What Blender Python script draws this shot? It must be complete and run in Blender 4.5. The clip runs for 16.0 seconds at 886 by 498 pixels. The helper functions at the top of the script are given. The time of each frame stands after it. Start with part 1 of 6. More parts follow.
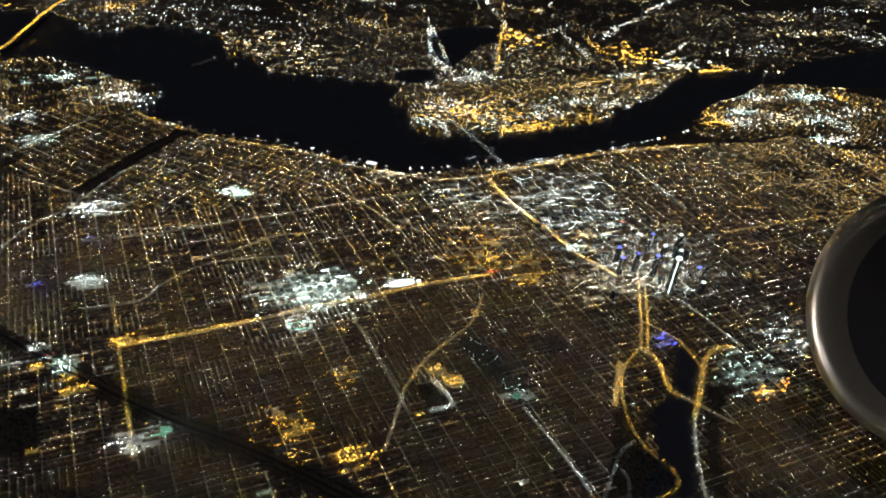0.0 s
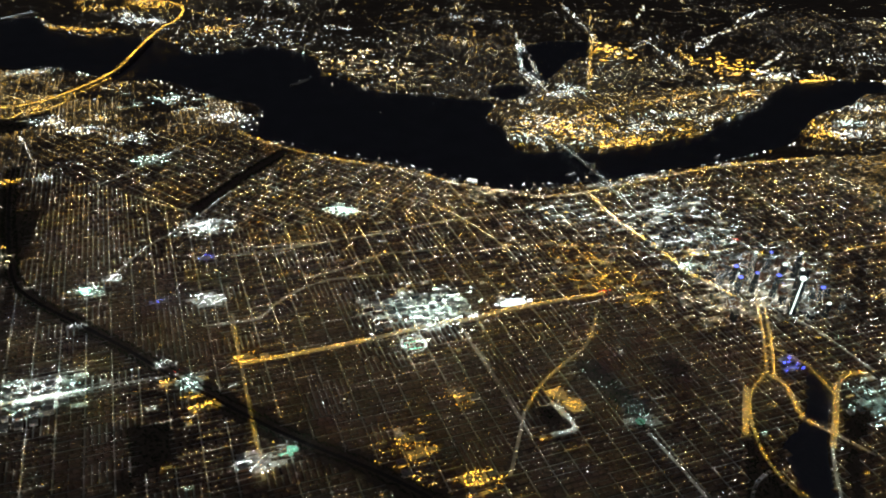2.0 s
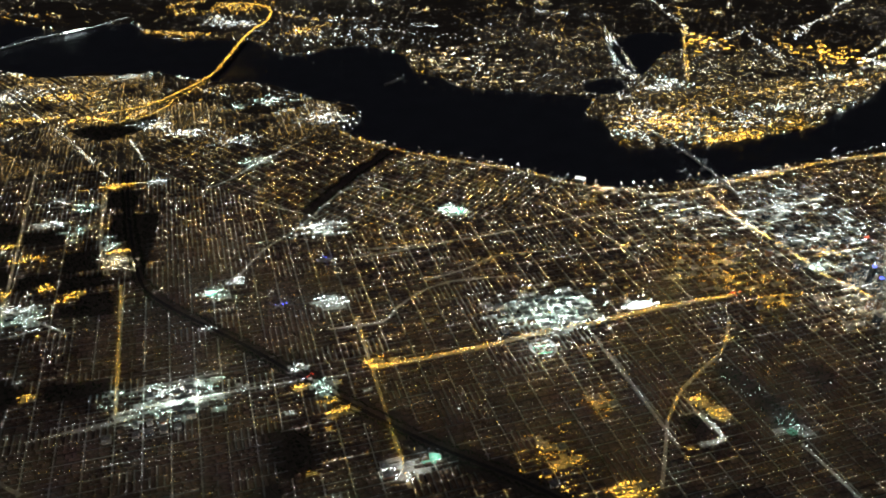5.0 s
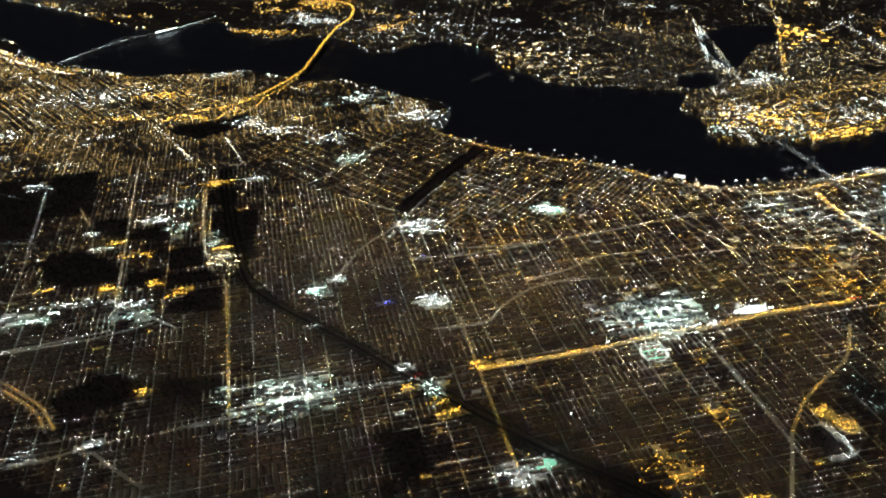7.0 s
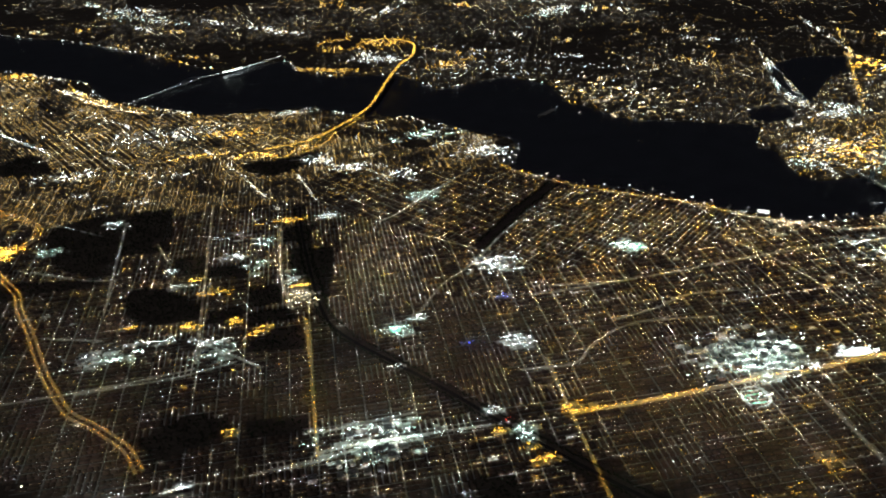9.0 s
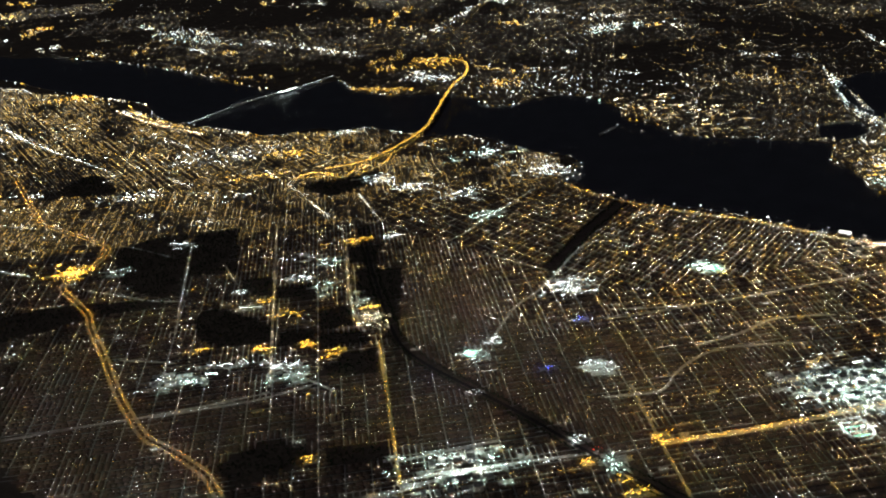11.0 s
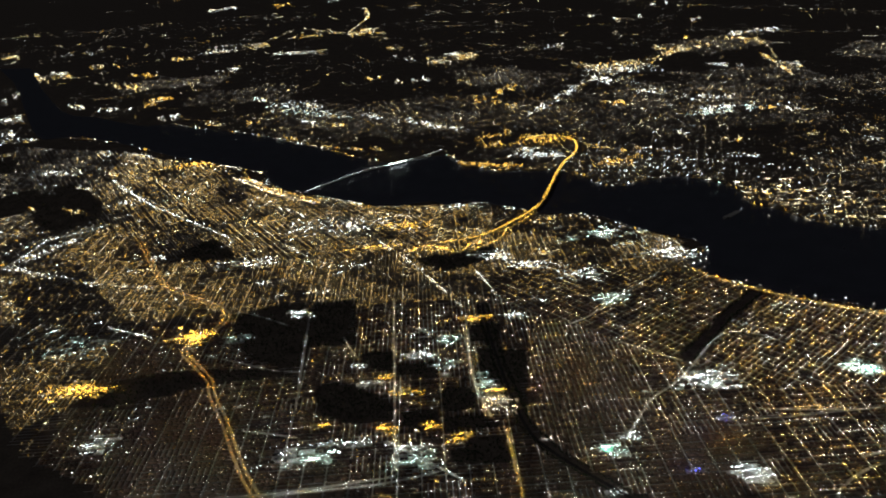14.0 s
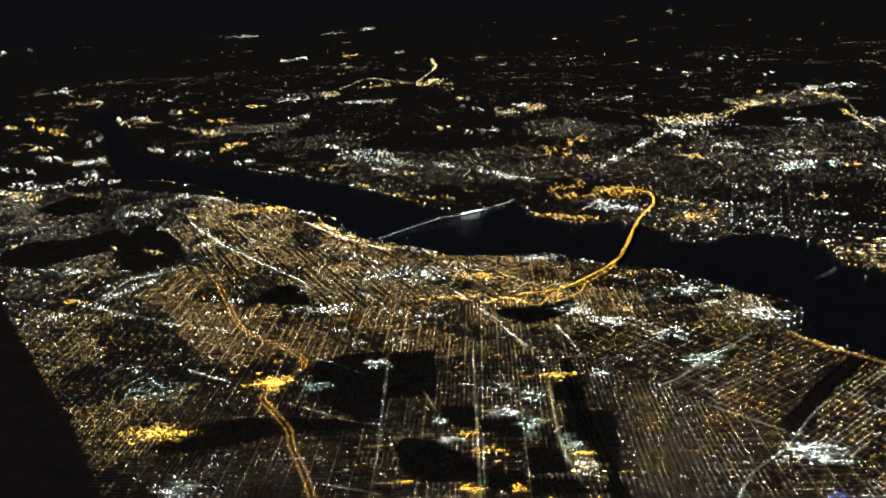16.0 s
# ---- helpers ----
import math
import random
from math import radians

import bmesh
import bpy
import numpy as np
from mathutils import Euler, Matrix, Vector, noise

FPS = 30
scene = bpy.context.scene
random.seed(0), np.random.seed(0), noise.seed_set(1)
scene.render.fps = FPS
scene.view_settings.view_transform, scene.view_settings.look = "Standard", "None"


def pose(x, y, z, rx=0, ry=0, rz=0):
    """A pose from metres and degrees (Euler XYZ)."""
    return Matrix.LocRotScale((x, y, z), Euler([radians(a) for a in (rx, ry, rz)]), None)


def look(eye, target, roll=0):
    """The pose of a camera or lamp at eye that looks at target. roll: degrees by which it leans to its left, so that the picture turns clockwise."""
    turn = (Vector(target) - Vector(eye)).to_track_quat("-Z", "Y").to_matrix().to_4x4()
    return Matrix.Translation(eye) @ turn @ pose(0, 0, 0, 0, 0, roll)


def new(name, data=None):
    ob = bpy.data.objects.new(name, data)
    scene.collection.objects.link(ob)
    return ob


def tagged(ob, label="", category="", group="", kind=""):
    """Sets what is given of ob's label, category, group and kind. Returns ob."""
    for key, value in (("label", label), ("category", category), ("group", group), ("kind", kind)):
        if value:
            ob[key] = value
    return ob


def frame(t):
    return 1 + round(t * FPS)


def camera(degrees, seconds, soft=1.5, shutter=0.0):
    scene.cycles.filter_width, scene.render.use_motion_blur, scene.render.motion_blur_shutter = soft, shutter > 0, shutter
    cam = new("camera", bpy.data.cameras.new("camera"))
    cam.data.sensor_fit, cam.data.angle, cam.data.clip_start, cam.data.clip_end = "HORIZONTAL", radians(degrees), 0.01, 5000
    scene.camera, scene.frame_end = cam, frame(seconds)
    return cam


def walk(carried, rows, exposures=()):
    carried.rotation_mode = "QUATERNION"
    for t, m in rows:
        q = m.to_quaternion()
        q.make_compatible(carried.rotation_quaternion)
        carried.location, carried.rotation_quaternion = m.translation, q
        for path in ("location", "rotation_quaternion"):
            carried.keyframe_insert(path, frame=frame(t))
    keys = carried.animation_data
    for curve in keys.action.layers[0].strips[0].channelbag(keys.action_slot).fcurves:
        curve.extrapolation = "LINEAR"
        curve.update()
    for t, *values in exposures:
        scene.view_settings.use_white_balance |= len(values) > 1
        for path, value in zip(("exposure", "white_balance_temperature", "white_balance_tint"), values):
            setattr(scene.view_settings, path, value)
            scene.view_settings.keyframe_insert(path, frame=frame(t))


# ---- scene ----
from mathutils.geometry import delaunay_2d_cdt

# A river city at night seen from an airliner, built as a scale model: 1 unit stands for about 20 m.

# ---- camera ----
cam = camera(60.51, 16.0, soft=2.0)
# seconds, eye x y z, yaw (to the left of +y), pitch, roll
ROWS = [
    (0, 0.00, 0.00, 150.00, -29.45, -31.64, 7.69),
    (0.5, -3.18, 2.39, 149.62, -26.87, -31.31, 6.53),
    (1, -6.34, 4.73, 149.24, -25.34, -31.08, 5.76),
    (1.5, -9.49, 7.01, 148.84, -24.26, -31.04, 5.09),
    (2, -12.62, 9.22, 148.41, -23.49, -31.14, 4.66),
    (2.5, -15.74, 11.41, 147.96, -22.27, -31.26, 4.18),
    (3, -18.86, 13.58, 147.51, -21.28, -31.23, 3.73),
    (3.5, -21.99, 15.74, 147.06, -20.70, -31.29, 3.38),
    (6, -37.89, 25.64, 145.68, -15.98, -31.99, 0.56),
    (6.5, -40.96, 27.46, 145.36, -14.35, -32.03, 0.01),
    (7, -44.02, 29.29, 145.05, -13.24, -32.08, -0.43),
    (7.5, -47.09, 31.15, 144.72, -12.29, -31.93, -0.81),
    (8, -50.14, 33.04, 144.40, -11.37, -31.66, -1.38),
    (8.5, -53.18, 34.95, 144.10, -10.67, -30.30, -1.77),
    (9, -56.21, 36.87, 143.80, -9.64, -29.43, -2.26),
    (11.5, -71.49, 46.44, 142.75, -5.35, -27.78, -3.89),
    (12, -74.49, 48.29, 142.58, -3.55, -27.51, -4.36),
    (12.5, -77.49, 50.15, 142.42, -2.64, -26.95, -4.61),
    (13, -80.48, 51.98, 142.29, -1.96, -25.93, -4.39),
    (13.5, -83.44, 53.76, 142.17, -0.97, -24.39, -3.95),
    (14, -86.38, 55.46, 142.09, -0.86, -22.19, -3.41),
    (14.5, -89.30, 57.08, 142.01, 0.46, -20.42, -3.59),
    (15, -92.19, 58.63, 141.94, 0.44, -19.27, -3.19),
    (15.5, -95.06, 60.13, 141.87, 1.79, -18.50, -3.01),
    (16, -97.93, 61.61, 141.80, 3.29, -18.34, -3.12),
]


def flight(x, y, z, yaw, pitch, roll):
    a, b = radians(yaw), radians(pitch)
    way = Vector((-math.sin(a) * math.cos(b), math.cos(a) * math.cos(b), math.sin(b)))
    return look((x, y, z), Vector((x, y, z)) + way * 100, roll)


walk(cam, [(t, flight(*row)) for t, *row in ROWS])

# ---- world: a moonless night under faint city haze ----
world = bpy.data.worlds.new("night_sky")
scene.world = world
world.use_nodes = True
bg = world.node_tree.nodes["Background"]
bg.inputs[0].default_value = (0.75, 0.82, 1.0, 1)
bg.inputs[1].default_value = 0.0055
scene.view_settings.exposure = 0.0
# weak fill sun, added to lift dark roofs and ground; no moon is up
fill_sun = bpy.data.lights.new("fill_sun", "SUN")
fill_sun.energy, fill_sun.angle, fill_sun.color = 0.16, radians(3), (0.96, 0.95, 1.0)
new("fill_sun", fill_sun).matrix_world = look((-60, -40, 120), (0, 0, 0))


# ---- materials ----
def material(name, base, rough=0.8, metal=0.0, scale=1.0, vary=0.5, bump=0.2, fine=6.0):
    """A surface with stains at two scales, a little relief and a change from piece to piece."""
    m = bpy.data.materials.new(name)
    m.use_nodes = True
    nt = m.node_tree
    p = nt.nodes["Principled BSDF"]
    p.inputs["Roughness"].default_value = rough
    p.inputs["Metallic"].default_value = metal
    geo = nt.nodes.new("ShaderNodeNewGeometry")
    big, small = nt.nodes.new("ShaderNodeTexNoise"), nt.nodes.new("ShaderNodeTexNoise")
    big.inputs["Scale"].default_value, small.inputs["Scale"].default_value = scale, scale * fine
    big.inputs["Detail"].default_value = small.inputs["Detail"].default_value = 4
    for n in (big, small):
        nt.links.new(geo.outputs["Position"], n.inputs["Vector"])
    add = nt.nodes.new("ShaderNodeMath")
    add.operation = "ADD"
    nt.links.new(big.outputs["Fac"], add.inputs[0])
    nt.links.new(small.outputs["Fac"], add.inputs[1])
    isl = nt.nodes.new("ShaderNodeMath")
    isl.operation = "MULTIPLY_ADD"
    isl.inputs[1].default_value = 0.5
    nt.links.new(geo.outputs["Random Per Island"], isl.inputs[0])
    nt.links.new(add.outputs[0], isl.inputs[2])
    ramp = nt.nodes.new("ShaderNodeMapRange")
    ramp.inputs[1].default_value, ramp.inputs[2].default_value = 0.7, 1.8
    ramp.inputs[3].default_value, ramp.inputs[4].default_value = 1 - vary, 1 + vary
    nt.links.new(isl.outputs[0], ramp.inputs[0])
    mul = nt.nodes.new("ShaderNodeVectorMath")
    mul.operation = "SCALE"
    mul.inputs[0].default_value = base
    nt.links.new(ramp.outputs[0], mul.inputs["Scale"])
    nt.links.new(mul.outputs[0], p.inputs["Base Color"])
    if bump:
        b = nt.nodes.new("ShaderNodeBump")
        b.inputs["Strength"].default_value = bump
        b.inputs["Distance"].default_value = 0.1
        nt.links.new(small.outputs["Fac"], b.inputs["Height"])
        nt.links.new(b.outputs[0], p.inputs["Normal"])
    return m


def glow(name, tints, low, high, power=3.0):
    """Lamps of one kind: each lamp has a brightness and a tint of its own."""
    m = bpy.data.materials.new(name)
    m.use_nodes = True
    nt = m.node_tree
    nt.nodes.remove(nt.nodes["Principled BSDF"])
    em = nt.nodes.new("ShaderNodeEmission")
    geo = nt.nodes.new("ShaderNodeNewGeometry")
    noise_ = nt.nodes.new("ShaderNodeTexWhiteNoise")
    noise_.noise_dimensions = "1D"
    nt.links.new(geo.outputs["Random Per Island"], noise_.inputs["W"])
    ramp = nt.nodes.new("ShaderNodeValToRGB")
    for k, c in enumerate(tints):
        e = ramp.color_ramp.elements[k] if k < 2 else ramp.color_ramp.elements.new(1)
        e.position, e.color = k / max(1, len(tints) - 1), (*c, 1)
    nt.links.new(noise_.outputs["Value"], ramp.inputs[0])
    nt.links.new(ramp.outputs[0], em.inputs[0])
    pw = nt.nodes.new("ShaderNodeMath")
    pw.operation = "POWER"
    pw.inputs[1].default_value = power
    nt.links.new(geo.outputs["Random Per Island"], pw.inputs[0])
    rng = nt.nodes.new("ShaderNodeMapRange")
    rng.inputs[3].default_value, rng.inputs[4].default_value = low, high
    nt.links.new(pw.outputs[0], rng.inputs[0])
    nt.links.new(rng.outputs[0], em.inputs[1])
    nt.links.new(em.outputs[0], nt.nodes["Material Output"].inputs[0])
    return m


ASPHALT = material("asphalt_and_yards", (0.12, 0.096, 0.074), 0.9, scale=0.12, fine=9)
ROAD = material("worn_road", (0.22, 0.21, 0.19), 0.8, scale=0.6)
PAVING = material("pale_road", (0.25, 0.235, 0.21), 0.8, scale=0.6)
ROOF = material("tar_roofs_and_brick", (0.145, 0.104, 0.076), 0.85, scale=0.7)
BRICK = material("red_brown_brick", (0.28, 0.16, 0.11), 0.85, scale=2.0)
CONCRETE = material("pale_concrete", (0.36, 0.35, 0.33), 0.75, scale=0.5)
GRAVEL = material("gravel_roof", (0.22, 0.21, 0.2), 0.9, scale=1.2)
GLASSY = material("dark_curtain_wall", (0.10, 0.12, 0.14), 0.25, scale=0.4, bump=0.02)
LEAF = material("foliage", (0.035, 0.055, 0.025), 0.8, scale=0.8)
TURF = material("turf", (0.12, 0.3, 0.2), 0.8, scale=0.5)
STEEL = material("painted_steel", (0.25, 0.32, 0.38), 0.5, scale=1.0)
GREY = material("galvanised_steel", (0.35, 0.35, 0.36), 0.5, 0.6, scale=1.0)
FABRIC = material("white_fabric_roof", (0.8, 0.8, 0.78), 0.6, scale=0.3, vary=0.1)
BARK = material("bark", (0.06, 0.05, 0.04), 0.9, scale=3)
BALLAST = material("dark_ballast", (0.05, 0.045, 0.04), 0.95, scale=1.5)
WATER_M = material("river_water", (0.065, 0.07, 0.09), 0.34, scale=0.08, vary=0.3, bump=0.06, fine=12)

SOD, WARM, WHITE = (1.0, 0.58, 0.08), (1.0, 0.8, 0.44), (0.82, 0.98, 1.0)
LAMP = {
    "S": glow("sodium_lamps", [(1.0, 0.48, 0.04), SOD, (1.0, 0.64, 0.1)], 1.5, 10, 1.5),
    "O": glow("orange_lamps", [(1.0, 0.38, 0.05), (1.0, 0.46, 0.08)], 1, 6, 1.5),
    "A": glow("warm_lamps", [SOD, WARM, (1.0, 0.9, 0.68), WHITE], 1.2, 15, 2.5),
    "W": glow("white_lamps", [(1.0, 0.88, 0.66), WHITE, WHITE, (0.76, 0.92, 1.0)], 1.2, 15, 1.8),
    "T": glow("cool_white_lamps", [(0.58, 1.0, 0.86), (0.7, 1.0, 0.86), (0.8, 1.0, 0.95)], 1.2, 14, 1.5),
    "P": glow("porch_lamps", [SOD, (1.0, 0.7, 0.32), WARM, (1.0, 0.95, 0.8), WHITE], 0.2, 3.4, 2.5),
    "L": glow("lit_windows", [WARM, (1.0, 0.8, 0.5), WHITE, (0.8, 0.95, 1.0)], 0.3, 5, 2.5),
    "FB": glow("faint_suburb_lamps", [(1.0, 0.7, 0.36), (1.0, 0.86, 0.62), (1.0, 0.95, 0.85), (0.85, 0.97, 1.0)], 0.04, 0.75, 2.2),
    "FN": glow("amber_district_lamps", [(1.0, 0.53, 0.07), (1.0, 0.61, 0.14), (1.0, 0.7, 0.26), (1.0, 0.88, 0.6)], 0.35, 2.2, 1.8),
    "FA": glow("far_warm_lamps", [(1.0, 0.66, 0.14), (1.0, 0.82, 0.34), (1.0, 0.93, 0.62), (0.92, 1.0, 0.86)], 0.4, 6.5, 1.8),
    "FW": glow("far_white_lamps", [(1.0, 0.88, 0.66), (0.95, 1.0, 0.9), WHITE, (0.76, 0.92, 1.0)], 0.4, 8.0, 2.0),
    "FS": glow("far_sodium_lamps", [(1.0, 0.46, 0.04), SOD, (1.0, 0.66, 0.14)], 0.4, 7.5, 1.8),
    "FT": glow("far_cool_lamps", [(0.6, 1.0, 0.9), (0.75, 1.0, 0.94), WHITE], 0.4, 8.0, 1.8),
    "B": glow("blue_lamps", [(0.05, 0.08, 1.0), (0.1, 0.15, 1.0)], 1.5, 5, 1.0),
    "R": glow("red_lamps", [(1.0, 0.05, 0.02), (1.0, 0.1, 0.04)], 1, 4, 1.0),
    "FD": glow("street_line_points", [(1.0, 0.51, 0.07), (1.0, 0.58, 0.12), (1.0, 0.66, 0.2), (1.0, 0.82, 0.46)], 0.6, 4.0, 1.5),
    "FG": glow("white_line_points", [(1.0, 0.82, 0.55), (1.0, 0.94, 0.8), (0.9, 0.98, 0.98)], 0.7, 4.0, 1.5),
    "D": glow("dim_street_lamps", [(1.0, 0.56, 0.11), (1.0, 0.66, 0.2), (1.0, 0.75, 0.33), (1.0, 0.9, 0.64)], 26, 110, 1.5),
    "Y": glow("golden_street_lamps", [(1.0, 0.52, 0.08), (1.0, 0.6, 0.13), (1.0, 0.68, 0.2)], 30, 130, 1.5),
    "G": glow("dim_white_street_lamps", [(1.0, 0.85, 0.55), (1.0, 0.95, 0.82), (0.88, 0.98, 0.98), (0.82, 0.95, 1.0)], 30, 140, 1.5),
}
HOOD = {
    "D": LAMP["D"], "G": LAMP["G"], "Y": LAMP["Y"],
    "S": glow("hooded_sodium", [(1.0, 0.46, 0.03), SOD, (1.0, 0.62, 0.1)], 20, 90, 1.5),
    "O": glow("hooded_orange", [(1.0, 0.4, 0.03), (1.0, 0.5, 0.06)], 20, 80, 1.5),
    "A": glow("hooded_warm", [SOD, WARM, WARM, WHITE], 20, 100, 1.5),
    "W": glow("hooded_white", [(1.0, 0.92, 0.7), WHITE, (0.76, 1.0, 0.94), (0.74, 0.95, 1.0)], 28, 108, 1.5),
    "T": glow("hooded_cool_white", [(0.6, 1.0, 0.86), (0.64, 1.0, 0.86), (0.74, 1.0, 0.95)], 30, 112, 1.5),
    "B": glow("hooded_blue", [(0.05, 0.08, 1.0), (0.1, 0.15, 1.0)], 20, 60, 1.0),
    "R": glow("hooded_red", [(1.0, 0.05, 0.02), (1.0, 0.1, 0.04)], 10, 40, 1.0),
}
FLOOD = glow("sports_floodlight", [(0.7, 1.0, 0.9), WHITE], 110, 140, 1.0)
# emits by itself, for bright white roofs with no lamp behind them
GLOW_WHITE = glow("emissive_white", [WHITE, (0.95, 1.0, 0.95)], 1.6, 2.2, 1.0)
rng = np.random.default_rng(7)


# ---- helpers for meshes ----
def mesh_object(name, verts, faces, mat, parent=None):
    me = bpy.data.meshes.new(name)
    me.from_pydata(verts, [], faces)
    me.materials.append(mat)
    ob = new(name, me)
    if parent:
        ob.parent = parent
    return ob


def part(name, bm, mat, parent, label=""):
    me = bpy.data.meshes.new(name)
    bm.to_mesh(me)
    bm.free()
    me.materials.append(mat)
    ob = new(name, me)
    ob.parent = parent
    return tagged(ob, label)


def arrays_object(name, verts, faces, mat):
    """A mesh from numpy arrays; all faces have the same number of corners."""
    me = bpy.data.meshes.new(name)
    n, k = faces.shape
    me.vertices.add(len(verts))
    me.vertices.foreach_set("co", np.asarray(verts, np.float32).ravel())
    me.loops.add(n * k)
    me.loops.foreach_set("vertex_index", faces.astype(np.int32).ravel())
    me.polygons.add(n)
    me.polygons.foreach_set("loop_start", np.arange(0, n * k, k, dtype=np.int32))
    me.update(calc_edges=True)
    me.materials.append(mat)
    return new(name, me)


def lamp_heads(name, pts, size, mat, height=0.45, squat=False):
    """Many small lamp heads, each a four-sided pyramid on the ground plan pts."""
    pts, size = np.asarray(pts, float), np.asarray(size, float)
    n = len(pts)
    turn = rng.uniform(0, 1.57, n)
    # squat heads are widened so far lots read as flat lit ground
    wide, tall = (size * 1.3, size * 0.55) if squat else (size, size * 1.1)
    v = np.zeros((n, 5, 3))
    for k in range(4):
        v[:, k, 0] = pts[:, 0] + wide * np.cos(turn + k * math.pi / 2)
        v[:, k, 1] = pts[:, 1] + wide * np.sin(turn + k * math.pi / 2)
        v[:, k, 2] = height
    v[:, 4, :2] = pts[:, :2]
    v[:, 4, 2] = height + tall
    base = np.arange(n)[:, None] * 5
    f = np.concatenate([base + np.array([[k, (k + 1) % 4, 4]]) for k in range(4)])
    return arrays_object(name, v.reshape(-1, 3), f, mat)


def shielded_lamps(name, pts, size, mat, cap, height=0.35):
    """Street lamps that shine down only: a glowing square under an opaque hood on a thin post."""
    pts, size = np.asarray(pts, float), np.asarray(size, float)
    n = len(pts)
    v = np.zeros((n, 11, 3))
    for k, (sx, sy) in enumerate(((-1, -1), (1, -1), (1, 1), (-1, 1))):
        for up, wide, z in ((0, 1.0, height), (4, 1.12, height + 0.012)):
            v[:, k + up, 0] = pts[:, 0] + sx * size * wide
            v[:, k + up, 1] = pts[:, 1] + sy * size * wide
            v[:, k + up, 2] = z
    v[:, 8, :2] = pts[:, :2]
    v[:, 8, 2] = height + 0.03
    for k in range(2):
        v[:, 9 + k, :2] = pts[:, :2] + size[:, None] * 1.1 + 0.02 * np.array((k, -k))
    base = np.arange(n)[:, None] * 11
    glass = np.concatenate([base + np.array([[2, 1, 0]]), base + np.array([[3, 2, 0]])])
    hood = np.concatenate([base + np.array([[4 + k, 4 + (k + 1) % 4, 8]]) for k in range(4)] + [base + np.array([[9, 10, 6]])])
    ob = arrays_object(name, v.reshape(-1, 3), np.concatenate([glass, hood]), mat)
    ob.data.materials.append(cap)
    ob.data.polygons.foreach_set("material_index", np.r_[np.zeros(2 * n, np.int32), np.ones(5 * n, np.int32)])
    return ob


def box_heap(name, c, half, z0, h, ang, mat):
    """Many boxes with no bottom, from arrays of centres, half sizes, foot, height and turn."""
    n = len(c)
    v = np.zeros((n, 8, 3))
    ca, sa = np.cos(ang), np.sin(ang)
    for k, (sx, sy) in enumerate(((-1, -1), (1, -1), (1, 1), (-1, 1))):
        dx, dy = sx * half[:, 0], sy * half[:, 1]
        for up in (0, 4):
            v[:, k + up, 0] = c[:, 0] + dx * ca - dy * sa
            v[:, k + up, 1] = c[:, 1] + dx * sa + dy * ca
            v[:, k + up, 2] = z0 + (h if up else 0)
    q = np.array([(0, 1, 5, 4), (1, 2, 6, 5), (2, 3, 7, 6), (3, 0, 4, 7), (4, 5, 6, 7)])
    f = (np.arange(n)[:, None, None] * 8 + q[None]).reshape(-1, 4)
    return arrays_object(name, v.reshape(-1, 3), f, mat)


def inside(p, poly):
    """Which of the points p lie inside the closed outline."""
    hit = np.zeros(len(p), bool)
    (lo_x, lo_y), (hi_x, hi_y) = np.min(poly, 0), np.max(poly, 0)
    near = np.nonzero((p[:, 0] >= lo_x) & (p[:, 0] <= hi_x) & (p[:, 1] >= lo_y) & (p[:, 1] <= hi_y))[0]
    if not len(near):
        return hit
    x, y = p[near, 0], p[near, 1]
    odd = np.zeros(len(near), bool)
    for (x0, y0), (x1, y1) in zip(poly, poly[1:] + poly[:1]):
        if y0 != y1:
            odd ^= ((y0 > y) != (y1 > y)) & (x < (x1 - x0) * (y - y0) / (y1 - y0) + x0)
    hit[near] = odd
    return hit


def near_line(p, line, wide):
    hit = np.zeros(len(p), bool)
    for a, b in zip(line, line[1:]):
        a, b = np.array(a, float), np.array(b, float)
        d = b - a
        s = np.clip(((p - a) @ d) / (d @ d), 0, 1)
        hit |= np.hypot(*(p - a - s[:, None] * d).T) < wide
    return hit


def along(line, step):
    """Points every step along a line, with the direction there."""
    pts, dirs = [], []
    for a, b in zip(line, line[1:]):
        a, b = np.array(a, float), np.array(b, float)
        n = max(1, int(np.hypot(*(b - a)) / step))
        for k in range(n):
            pts.append(a + (b - a) * k / n)
            dirs.append((b - a) / np.hypot(*(b - a)))
    return np.array(pts), np.array(dirs)


def smooth(line, closed=False, steps=5, rough=0.0):
    """A rounded, slightly uneven line through the given points."""
    p = [np.array(q, float) for q in line]
    n, out = len(p), []
    for i in range(n if closed else n - 1):
        a, b, c, d = (p[(i + k) % n] if closed else p[min(max(i + k, 0), n - 1)] for k in (-1, 0, 1, 2))
        for k in range(steps):
            t = k / steps
            q = 0.5 * (2 * b + (c - a) * t + (2 * a - 5 * b + 4 * c - d) * t * t + (3 * b - a - 3 * c + d) * t**3)
            if rough:
                q = q + rough * np.array(noise.noise_vector((q[0] * 0.2, q[1] * 0.2, 0)))[:2]
            out.append((float(q[0]), float(q[1])))
    return out if closed else out + [tuple(line[-1])]


def sheet(name, outline, z, mat, label, kind="structure", category="ground"):
    """A flat sheet with the given outline and a short skirt down to the ground."""
    n = len(outline)
    vs, _, fs, *_ = delaunay_2d_cdt([Vector(p) for p in outline], [(i, (i + 1) % n) for i in range(n)], [list(range(n))], 1, 1e-4)
    me = bpy.data.meshes.new(name)
    me.from_pydata([(v.x, v.y, z) for v in vs], [], [tuple(f) for f in fs])
    me.update()
    me.materials.append(mat)
    return tagged(new(name, me), label, category, kind=kind)


